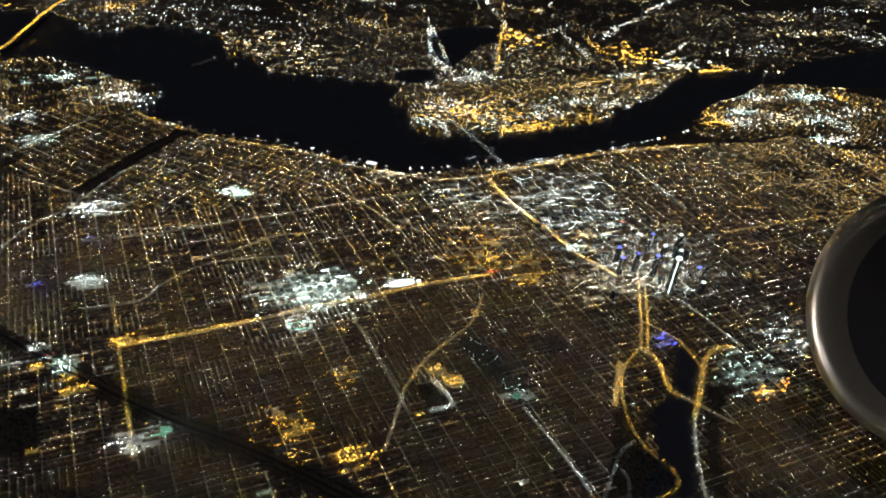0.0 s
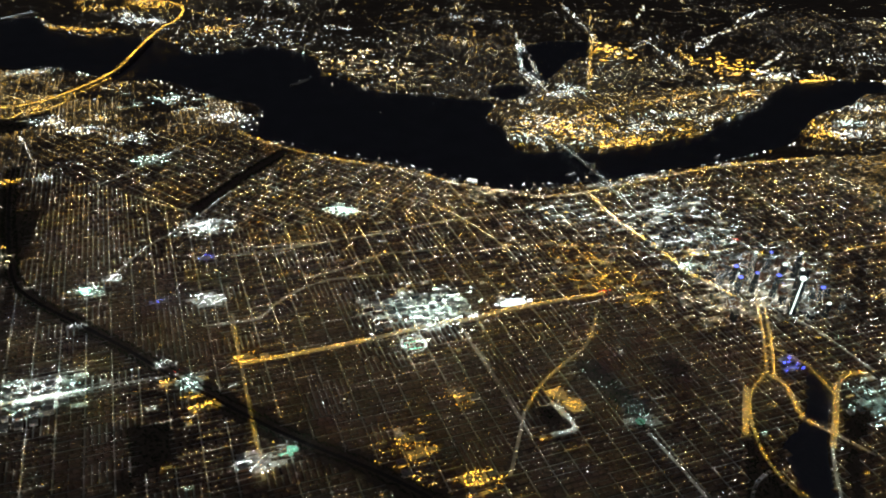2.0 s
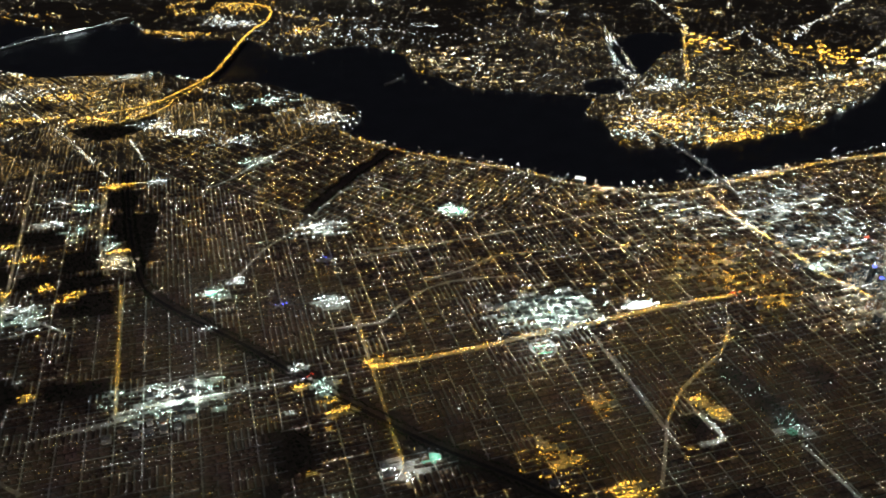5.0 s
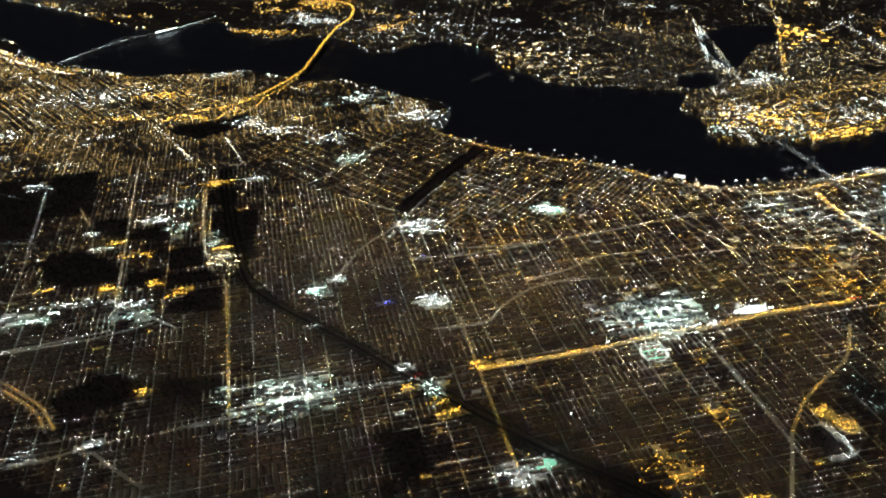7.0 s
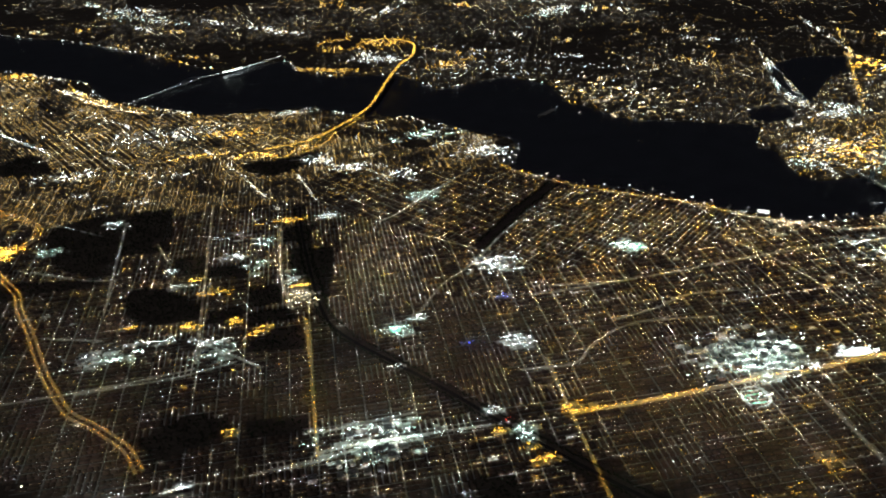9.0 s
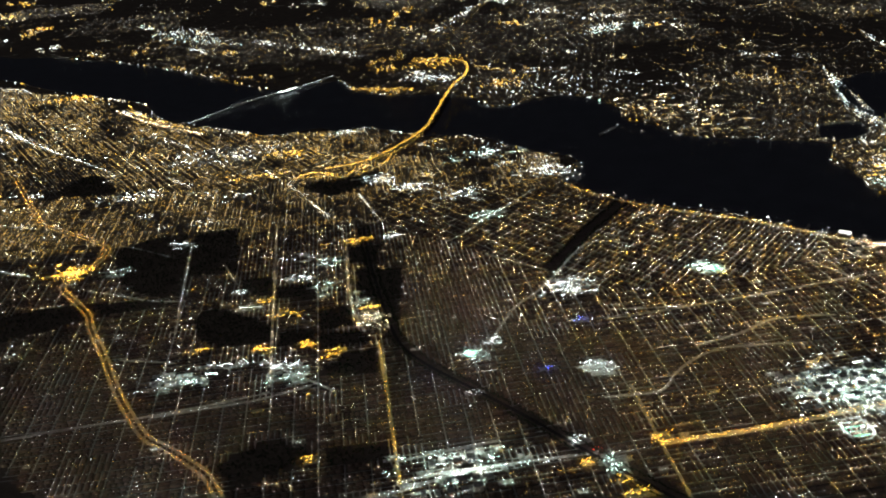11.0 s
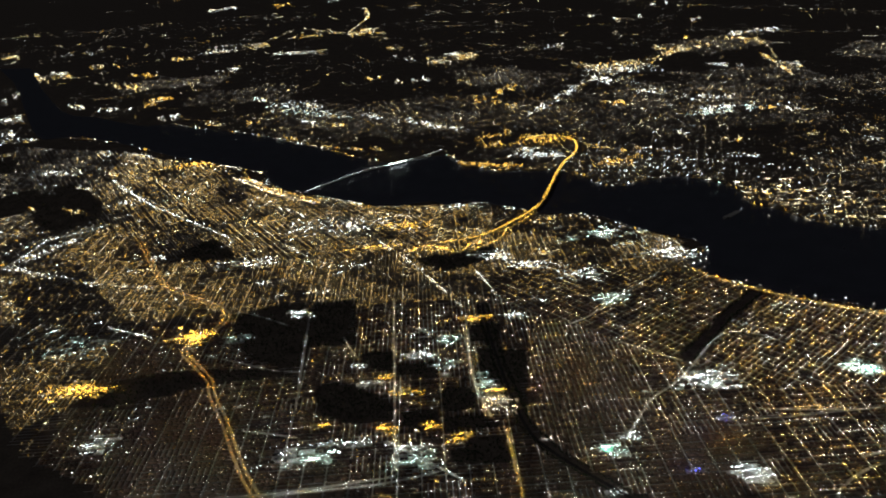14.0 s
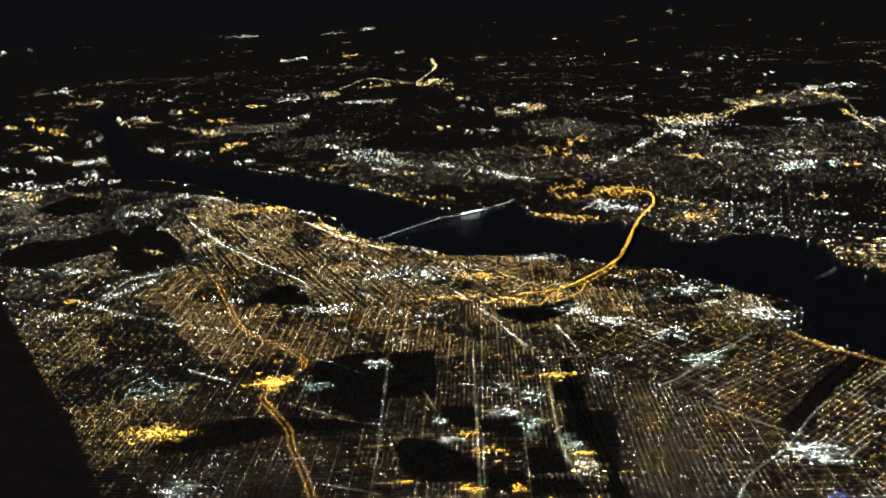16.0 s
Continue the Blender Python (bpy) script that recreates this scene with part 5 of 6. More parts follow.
NAMES = {"Y": ("golden_street_lamps", "golden street lamps along narrow rowhouse streets"), "S": ("sodium_street_lamps", "yellow-orange sodium lamps along avenues and highways"), "O": ("orange_lot_lamps", "deep orange lamps over lots"),
         "A": ("warm_lamps", "warm white lamps scattered over the city"), "W": ("white_lamps", "bright white lamps on lots, shops and streets"),
         "T": ("cool_white_lamps", "cool greenish-white floodlights on lots"), "B": ("blue_lamps", "saturated blue lamps beside the highway"),
         "P": ("porch_lamps", "faint porch and yard lights among houses"), "L": ("lit_windows", "lit windows"),
         "FD": ("street_line_points", "tiny warm points in rows, for lamp specks and lit street lines"), "FG": ("white_line_points", "tiny white points in rows, for lamp specks and lit street lines"),
         "FB": ("faint_suburb_lamps", "faint amber lamps of far streets and houses"), "FA": ("far_warm_lamps", "distant warm lamps along suburban streets"), "FW": ("far_white_lamps", "distant white lamps of shops and lots"),
         "FS": ("far_sodium_lamps", "distant golden sodium lamps"), "FN": ("amber_district_lamps", "amber street lamps of a dense far district"), "FT": ("far_cool_lamps", "distant cool white lamps"),
         "R": ("red_lamps", "small red warning lamps"), "D": ("dim_street_lamps", "dim amber street lamps along narrow streets"),
         "G": ("dim_white_street_lamps", "dim white street lamps along narrow streets")}


# ---- houses ----
def row_houses(name, poly, step_x, step_y, ang, origin, deep, reject, flip=None):
    """Rows of joined houses between the lanes of a street grid, back to back."""
    o, t = np.array(origin, float), radians(ang)
    m = np.array([[math.cos(t), -math.sin(t)], [math.sin(t), math.cos(t)]])
    loc = (np.array(poly) - o) @ m
    (x0, y0), (x1, y1) = loc.min(0), loc.max(0)
    cs, hs, zs = [], [], []
    run = step_x - 1.05
    for i in range(max(-32, math.floor(x0 / step_x)), min(40, math.ceil(x1 / step_x))):
        for j in range(max(-36, math.floor(y0 / step_y)), min(44, math.ceil(y1 / step_y))):
            x, y = (i + 0.5) * step_x, (j + 0.5) * step_y
            if flip and flip(np.array([(x + o[0], y + o[1])]))[0]:
                for q in range(4):
                    cs.append((x + (q - 1.5) * step_x / 4, y + rng.normal(0, 0.05)))
                    hs.append((rng.uniform(0.42, 0.6), step_y / 2 - 0.35))
                    zs.append(rng.choice((0.35, 0.42, 0.5)))
                continue
            for side in (-1, 1) if deep < 0.6 else (0,):
                n = int(rng.integers(2, 5))
                for k in range(n):
                    wide = run / n
                    cs.append((x - run / 2 + (k + 0.5) * wide, y + side * 0.209 * step_y + rng.normal(0, 0.05)))
                    hs.append((wide / 2 - rng.uniform(0.02, 0.25), rng.uniform(0.74, 1.0) * deep))
                    zs.append(rng.choice((0.35, 0.42, 0.5, 0.7), p=(0.4, 0.35, 0.2, 0.05)))
    c, h, z = np.array(cs) @ m.T + o, np.array(hs), np.array(zs)
    ok = inside(c, poly) & ~reject(c)
    for key, line, step, size, lanes in ROADS:
        if step < 3:
            ok &= ~near_line(c, line, 0.375 * lanes + 0.9)
    for a, b, lx, ly in LOTS:
        ok &= ~((np.abs(c[:, 0] - a) < lx + 0.5) & (np.abs(c[:, 1] - b) < ly + 0.3))
    for a, b, r in TAKEN:
        ok &= ~((np.abs(c[:, 0] - a) < r + 0.6) & (np.abs(c[:, 1] - b) < r + 0.4))
    c, h, z = c[ok], h[ok], z[ok]
    return tagged(box_heap(name, c, h, 0.0, z, np.full(len(c), t), ROOF), "dark brick row houses with flat tar roofs", "row houses", kind="stuff")


# ---- buildings ----
def box(bm, x0, y0, z0, x1, y1, z1):
    v = [bm.verts.new(p) for p in ((x0, y0, z0), (x1, y0, z0), (x1, y1, z0), (x0, y1, z0), (x0, y0, z1), (x1, y0, z1), (x1, y1, z1), (x0, y1, z1))]
    for q in ((0, 3, 2, 1), (0, 1, 5, 4), (1, 2, 6, 5), (2, 3, 7, 6), (3, 0, 4, 7), (4, 5, 6, 7)):
        bm.faces.new([v[k] for k in q])


def rod(bm, a, b, r):
    a, b = Vector(a), Vector(b)
    d = (b - a).normalized()
    s = d.cross(Vector((0, 0, 1)) if abs(d.z) < 0.9 else Vector((1, 0, 0))).normalized() * r
    t = d.cross(s)
    lo, hi = ([bm.verts.new(p + q) for q in (s, t, -s, -t)] for p in (a, b))
    for k in range(4):
        bm.faces.new((lo[k], lo[(k + 1) % 4], hi[(k + 1) % 4], hi[k]))
    bm.faces.new(lo[::-1])
    bm.faces.new(hi)


def empty(name, x, y, z=0.0, turn=0.0):
    ob = new(name)
    ob.empty_display_size = 0.5
    ob.matrix_basis = pose(x, y, z, 0, 0, turn)
    return ob


def building(name, label, category, x, y, w, d, h, wall, share, turn=0.0, storey=0.2, group="", steps=1, units=2):
    """A flat-roofed block: walls (stepped back when tall), a roof with a parapet, plant on the roof and lit windows."""
    root = tagged(empty(name, x, y, 0, turn), label, category, group)
    bm, rf, wn = bmesh.new(), bmesh.new(), bmesh.new()
    share *= float(rng.choice((0.12, 0.3, 1.0)))
    z, a, b = 0.0, w / 2, d / 2
    for k in range(steps):
        top = h * (1 - 0.5 ** (k + 1)) * 1.0 / (1 - 0.5**steps)
        box(bm, -a, -b, z, a, b, top)
        if k < steps - 1:
            ledge = bmesh.new()
            box(ledge, -a - 0.02, -b - 0.02, top, a + 0.02, b + 0.02, top + 0.05)
            part("ledge", ledge, GRAVEL, root)
        else:
            box(rf, -a - 0.02, -b - 0.02, top, a + 0.02, b + 0.02, top + 0.05)
            for i in (-1, 1):
                box(rf, -a - 0.02, i * (b - 0.02) - 0.03, top + 0.05, a + 0.02, i * (b - 0.02) + 0.03, top + 0.13)
                box(rf, i * (a - 0.02) - 0.03, -b + 0.02, top + 0.05, i * (a - 0.02) + 0.03, b - 0.02, top + 0.13)
        rows, gap = max(1, int((top - z) / storey)), 0.16 if w < 3 else 0.24
        for r in range(rows):
            zz = z + (r + 0.35) * (top - z) / rows
            for face in range(4):
                span, dist = (a, b) if face % 2 == 0 else (b, a)
                n = max(2, int(2 * span / gap))
                for c in range(n):
                    if rng.random() > share:
                        continue
                    u = -span + (c + 0.5) * 2 * span / n
                    e, t, o = span / n * 0.66, storey * 0.42, dist + 0.006
                    q = ((u - e, -o), (u + e, -o)) if face == 0 else ((o, u - e), (o, u + e)) if face == 1 else ((u + e, o), (u - e, o)) if face == 2 else ((-o, u + e), (-o, u - e))
                    wn.faces.new([wn.verts.new((*q[0], zz)), wn.verts.new((*q[1], zz)), wn.verts.new((*q[1], zz + t)), wn.verts.new((*q[0], zz + t))])
        z, a, b = top, a * 0.76, b * 0.76
    part("body", bm, wall, root)
    part("roof", rf, GRAVEL, root, "grey gravel roof with a parapet")
    for _ in range(units):
        ux, uy, us = rng.uniform(-0.5, 0.5) * a, rng.uniform(-0.5, 0.5) * b, rng.uniform(0.08, 0.2)
        um = bmesh.new()
        box(um, ux - us, uy - us * 0.7, h + 0.04, ux + us, uy + us * 0.7, h + 0.22)
        part("roof_unit", um, GREY, root)
    if wn.faces:
        tagged(part("lit_windows", wn, LAMP["L"], root, "rows of lit windows"), kind="stuff")
    else:
        wn.free()
    return root


TAKEN = []
WALLS = (CONCRETE, CONCRETE, BRICK, GLASSY)


def free_spot(x, y, r):
    if any(math.hypot(x - a, y - b) < r + c for a, b, c in TAKEN):
        return False
    q = np.array([[x, y]])
    for key, line, step, size, lanes in ROADS:
        if step < 3 and near_line(q, line, 0.4 * lanes + r * 0.8)[0]:
            return False
    return not inside(q, RIVER)[0]


def block_of_buildings(x, y, w, h, n, heights, kind, group, share=0.35, walls=(0, 4)):
    """Buildings set on the street grid round a place."""
    name, label, category = kind
    made = 0
    for _ in range(n * 4):
        if made == n:
            break
        i, j = round((x + rng.uniform(-w, w) / 2 - 10.6) / 3.475 - 0.5), round((y + rng.uniform(-h, h) / 2 - 187.9) / 3.45 - 0.5)
        bx, by = 10.6 + (i + 0.5) * 3.475, 187.9 + (j + 0.5) * 3.45
        if not free_spot(bx, by, 1.45):
            continue
        made += 1
        TAKEN.append((bx, by, 1.45))
        building(name, label, category, bx, by, rng.uniform(1.3, 2.7), rng.uniform(1.2, 2.3), rng.uniform(*heights), WALLS[int(rng.integers(*walls))], share, group=group)


# towers of the centre: x, y, width, height, steps
for x, y, w, h, steps in ((187.8, 184.8, 1.9, 12, 3), (195.1, 184.6, 1.8, 11, 3), (189.4, 173.5, 1.7, 9, 1), (201, 174.2, 1.9, 9, 2), (180.7, 185.2, 1.6, 7, 1), (177.4, 178.6, 1.7, 7, 1),
                          (198.5, 180.0, 1.6, 8, 1), (184.0, 178.1, 1.6, 8, 2), (207.6, 182.3, 1.8, 10, 2), (194, 168, 1.7, 7.5, 1), (204, 166, 1.6, 6, 1), (199, 158, 1.5, 5.5, 1)):
    TAKEN.append((x, y, 1.3))
    high = building("office_tower", "tall glass office tower with lit storeys and a stepped crown" if steps > 1 else "slab-like glass office tower with scattered lit windows",
                    "office tower", x, y, w, w * 0.85, h, GLASSY, 0.42, group="downtown towers", steps=steps, storey=0.24)
    crown, tip = bmesh.new(), w * 0.35 * 0.76 ** (steps - 1)
    box(crown, -tip, -tip * 0.8, h + 0.1, tip, tip * 0.8, h + 0.45)
    part("crown_light", crown, LAMP["T"] if rng.random() < 0.7 else LAMP["B"], high, "glowing crown")

# the tallest tower, with a floodlit edge and a bright lantern
TAKEN.append((188.4, 163.0, 1.6))
spire = building("office_tower", "tallest glass tower with a bright white lit edge and lantern", "office tower", 188.4, 163.0, 2.2, 2.0, 14.2, GLASSY, 0.3, group="downtown towers", storey=0.24)
bm = bmesh.new()
box(bm, -1.16, -1.06, 0.6, -0.95, -0.9, 14.2)
part("light_strip", bm, LAMP["T"], spire, "white lit edge from foot to top")
bm = bmesh.new()
box(bm, -0.75, -0.65, 14.35, 0.75, 0.65, 15.2)
part("lantern", bm, LAMP["T"], spire, "glowing white lantern")

OFFICE = ("office_block", "mid-rise office block with lit windows", "office block")
CAMPUS = ("campus_building", "floodlit pale campus building with a flat roof", "campus building")
HOSPITAL = ("hospital_building", "brightly lit hospital wing with a flat roof", "hospital")
SHED = ("warehouse", "long low warehouse with lamps round it", "warehouse")
FLATS = ("apartment_block", "brick apartment block with some lit windows", "apartment block")
block_of_buildings(190, 178, 54, 40, 34, (1.5, 5.0), OFFICE, "downtown blocks", 0.4, (2, 4))
block_of_buildings(172, 212, 50, 50, 22, (0.8, 2.6), OFFICE, "old town blocks", 0.35, (2, 4))
block_of_buildings(60, 199, 30, 20, 22, (0.6, 1.6), CAMPUS, "campus", 0.5)
block_of_buildings(-56, 186, 22, 14, 16, (0.7, 1.7), HOSPITAL, "hospital wings", 0.55)
block_of_buildings(188, 325, 40, 30, 26, (0.6, 1.8), FLATS, "riverside town blocks", 0.3)
for key, x, y, w, h, n, size in ZONES:
    if w * h > 60 and y < 420:
        block_of_buildings(x, y, w, h, max(2, min(9, int(w * h / 60))), (0.45, 0.9), SHED if key in "WT" else FLATS, "blocks among bright lots", 0.16)

row_houses("row_houses", main, 6.95, 3.45, 0, (10.6, 187.9), 0.56, lambda p: dark(p) | inside(p, KENSINGTON) | inside(p, FRANKFORD), turned)
row_houses("row_houses", KENSINGTON, 4.2, 2.1, 40, (46, 330), 0.62, dark)
row_houses("row_houses", FRANKFORD, 5.2, 2.4, 36, (-6.4, 326), 0.72, dark)


# ---- sports ground, dome and fields ----
def ground_with_lights(name, label, x, y, r, masts, stretch=1.0, stand=True):
    """A lit turf ground with a ring of stands and lamp masts."""
    root = tagged(empty(name, x, y), label, "sports ground")
    TAKEN.append((x, y, r))
    bm = bmesh.new()
    n = 28
    ring_ = [(r * 0.72 * math.cos(k * 2 * math.pi / n) * stretch, r * 0.72 * math.sin(k * 2 * math.pi / n)) for k in range(n)]
    vs = [bm.verts.new((px, py, 0.07)) for px, py in ring_]
    lo = [bm.verts.new((px, py, 0.0)) for px, py in ring_]
    bm.faces.new(vs)
    for k in range(n):
        bm.faces.new((lo[k], lo[(k + 1) % n], vs[(k + 1) % n], vs[k]))
    part("turf", bm, TURF, root, "green turf under floodlights")
    if stand:
        bm = bmesh.new()
        prof = ((0.76, 0.05), (0.8, 0.12), (0.95, 0.42), (1.0, 0.45), (1.0, 0.0))
        rows = [[bm.verts.new((r * q * math.cos(k * 2 * math.pi / n) * stretch, r * q * math.sin(k * 2 * math.pi / n), z)) for q, z in prof] for k in range(n)]
        for k in range(n):
            for j in range(len(prof) - 1):
                bm.faces.new((rows[k][j], rows[(k + 1) % n][j], rows[(k + 1) % n][j + 1], rows[k][j + 1]))
        part("stand", bm, CONCRETE, root, "pale ring of stands")
    for k in range(masts):
        a = 2 * math.pi * (k + 0.5) / masts
        px, py = r * 0.73 * math.cos(a) * stretch, r * 0.73 * math.sin(a)
        bm = bmesh.new()
        box(bm, px - 0.03, py - 0.03, 0, px + 0.03, py + 0.03, 2.0)
        mast = part("mast", bm, GREY, root)
        bm, e = bmesh.new(), 0.066 * r
        box(bm, px * 0.78 - e - 0.03, py * 0.78 - e - 0.03, 2.06, px * 0.78 + e + 0.03, py * 0.78 + e + 0.03, 2.14)
        part("hood", bm, GREY, mast)
        bm = bmesh.new()
        rod(bm, (px, py, 1.97), (px * 0.8, py * 0.8, 2.1), 0.03)
        part("arm", bm, GREY, mast)
        bm = bmesh.new()
        box(bm, px * 0.78 - e, py * 0.78 - e, 2.04, px * 0.78 + e, py * 0.78 + e, 2.058)
        part("floodlight", bm, FLOOD, mast, "cool white floodlight head")
    return root


ground_with_lights("stadium", "small oval stadium with floodlit green turf", 55.8, 183.4, 4.3, 8)
ground_with_lights("ball_field", "round ball field with floodlit green turf", -38.6, 239.6, 2.6, 6, stand=False)
ground_with_lights("ball_field", "ball field glowing pale green beside rail cut", 10.2, 150.8, 2.6, 6, 1.5, stand=False)
ground_with_lights("ball_field", "floodlit court beside long dark park", 105.9, 132.8, 2.0, 3, stand=False)
ground_with_lights("ball_field", "bright green pitch between crooked streets", 58.5, 272.1, 2.6, 6, 1.3, stand=False)

dome = tagged(empty("air_dome", 96, 195.3), "long white air-supported dome with a self-glowing skin", "sports dome")
bm = bmesh.new()
for i in range(19):
    u = i / 18 * math.pi
    for j in range(9):
        v = j / 8 * math.pi
        bm.verts.new((-4.3 * math.cos(u), -1.6 * math.cos(v) * math.sin(u) ** 0.5, 1.1 * math.sin(v) * math.sin(u) ** 0.5))
bm.verts.ensure_lookup_table()
for i in range(18):
    for j in range(8):
        k = i * 9 + j
        bm.faces.new([bm.verts[q] for q in (k, k + 1, k + 10, k + 9)])
bmesh.ops.remove_doubles(bm, verts=bm.verts, dist=1e-4)
# the glow is put into the skin; the dome holds no lamp
part("skin", bm, GLOW_WHITE, dome, "white fabric skin with the glow put into it")
bm = bmesh.new()
box(bm, -4.4, -1.7, 0, 4.4, 1.7, 0.06)
part("base", bm, CONCRETE, dome)


# ---- bridges ----
def strip(line, wide, thick):
    """A deck along 3D points."""
    bm = bmesh.new()
    pts, rows = [Vector(p) for p in line], []
    for i, p in enumerate(pts):
        d = pts[min(i + 1, len(pts) - 1)] - pts[max(i - 1, 0)]
        s = Vector((-d.y, d.x, 0)).normalized() * wide / 2
        rows.append([bm.verts.new(p + s * a + Vector((0, 0, z))) for a, z in ((1, 0), (-1, 0), (-1, -thick), (1, -thick))])
    for a, b in zip(rows, rows[1:]):
        for k in range(4):
            bm.faces.new((a[k], a[(k + 1) % 4], b[(k + 1) % 4], b[k]))
    bm.faces.new(rows[0])
    bm.faces.new(rows[-1][::-1])
    bmesh.ops.recalc_face_normals(bm, faces=bm.faces)
    return bm


def deck_lamps(line, step, wide, size, key):
    """Hooded and bare lamps on posts along both edges of a deck, as arrays."""
    out = []
    for a, b in zip(line, line[1:]):
        a, b = Vector(a), Vector(b)
        d = b - a
        s = Vector((-d.y, d.x, 0)).normalized() * wide / 2
        n = max(1, int(d.length / step))
        for k in range(n):
            for e in (-1, 1):
                q = a + d * (k + 0.5 * (e > 0)) / n + s * e
                out.append((q.x, q.y, q.z, size * rng.uniform(0.7, 1.2)))
    a = np.array(out)
    ob = lamp_heads("lamps", a[:, :2], a[:, 3], LAMP[key], 0.0)
    co = np.zeros(len(ob.data.vertices) * 3, np.float32)
    ob.data.vertices.foreach_get("co", co)
    co = co.reshape(-1, 5, 3)
    co[:, :, 2] += (a[:, 2] + 0.28)[:, None]
    ob.data.vertices.foreach_set("co", co.ravel())
    return tagged(ob, kind="stuff")


def suspension_bridge():
    root = tagged(empty("suspension_bridge", 177.3, 289), "blue-grey suspension bridge with white lamps along its deck", "bridge")

    def hold(ob):
        ob.matrix_parent_inverse = Matrix.Translation((-177.3, -289, 0))
        return ob
    line = [(177.4, 250, 0.1), (177.4, 262, 1.0), (177.3, 270, 1.9), (177.2, 280, 2.2), (177.1, 289.5, 2.3), (177.1, 299, 2.2), (177.2, 308, 1.8), (177.4, 320, 0.9), (178.6, 329, 0.2)]
    hold(part("deck", strip(line, 1.5, 0.25), PAVING, root, "wide pale roadway"))
    for y in (280, 299):
        bm = bmesh.new()
        for x in (176.35, 177.95):
            box(bm, x - 0.14, y - 0.25, 0, x + 0.14, y + 0.25, 5.6)
        for z in (1.5, 3.2, 4.4, 5.4):
            box(bm, 176.4, y - 0.12, z - 0.1, 177.9, y + 0.12, z + 0.1)
        for z in (3.3, 4.45):
            rod(bm, (176.4, y, z), (177.9, y, z + 0.9), 0.06)
            rod(bm, (177.9, y, z), (176.4, y, z + 0.9), 0.06)
        hold(part("tower", bm, STEEL, root, "blue-grey steel tower with cross bracing"))
        bm = bmesh.new()
        box(bm, 175.9, y - 0.7, 0, 178.4, y + 0.7, 0.7)
        hold(part("pier", bm, CONCRETE, root, "stone pier in river"))
    for x in (176.35, 177.95):
        bm, hg = bmesh.new(), bmesh.new()
        pts = [(x, 266, 1.6)]
        for k in range(17):
            u = k / 16
            pts.append((x, 280 + 19 * u, 5.6 - 11.6 * u * (1 - u)))
        pts.append((x, 312, 1.6))
        for a, b in zip(pts, pts[1:]):
            rod(bm, a, b, 0.05)
        for px, py, pz in pts[2:-2]:
            rod(hg, (px, py, pz), (px, py, 2.2), 0.015)
        hold(part("main_cable", bm, STEEL, root))
        hold(part("hangers", hg, STEEL, root))
    for y in (256, 262, 267, 272, 304, 311, 316, 321):
        bm = bmesh.new()
        top = np.interp(y, [p[1] for p in line], [p[2] for p in line]) - 0.24
        for x in (176.7, 177.9):
            box(bm, x - 0.12, y - 0.15, 0, x + 0.12, y + 0.15, top)
        hold(part("approach_pier", bm, CONCRETE, root))
    lamps = deck_lamps(line, 0.6, 1.3, 0.075, "W")
    lamps.parent = root
    hold(lamps)


def deck_bridge(name, label, line, wide, key, size, step, arch=None, tower_gap=9.0, bright=None):
    root = tagged(empty(name, line[0][0], line[0][1]), label, "bridge")
    inv = Matrix.Translation((-line[0][0], -line[0][1], 0))

    def hold(ob):
        ob.matrix_parent_inverse = inv
        return ob
    flat = smooth([p[:2] for p in line], steps=4)
    lens = np.linspace(0, 1, len(flat))
    zs = np.interp(lens, np.linspace(0, 1, len(line)), [p[2] for p in line])
    curve = [(x, y, float(z)) for (x, y), z in zip(flat, zs)]
    hold(part("deck", strip(curve, wide, 0.3), PAVING, root, "pale roadway deck"))
    run = 0
    for a, b in zip(curve, curve[1:]):
        run += math.dist(a, b)
        if run > tower_gap and a[2] > 0.6:
            run = 0
            bm = bmesh.new()
            box(bm, a[0] - wide * 0.4, a[1] - 0.2, 0, a[0] + wide * 0.4, a[1] + 0.2, a[2] - 0.25)
            hold(part("pier", bm, CONCRETE, root))
    if arch:
        i0, i1, rise = arch
        seg = curve[i0:i1]
        for e in (-1, 1):
            bm = bmesh.new()
            top = [Vector((x, y, z + rise * math.sin(math.pi * k / (len(seg) - 1)))) + Vector((0.7, 0.5, 0)) * e * wide * 0.5 for k, (x, y, z) in enumerate(seg)]
            low = [Vector((x, y, z)) + Vector((0.7, 0.5, 0)) * e * wide * 0.5 for x, y, z in seg]
            for a, b in zip(top, top[1:]):
                rod(bm, a, b, 0.1)
            for k, (a, b) in enumerate(zip(top, low)):
                rod(bm, a, b, 0.05)
                if k:
                    rod(bm, top[k - 1] if k % 2 else low[k - 1], low[k] if k % 2 else top[k], 0.05)
            hold(part("truss", bm, STEEL, root, "steel truss over main span"))
    lamps = deck_lamps(curve, step, wide * 0.45, size, key)
    lamps.parent = root
    hold(lamps)
    if bright:
        lamps = deck_lamps(curve[bright[0]:bright[1]], 0.4, wide * 0.7, bright[2], key)
        lamps.parent = root
        hold(lamps)


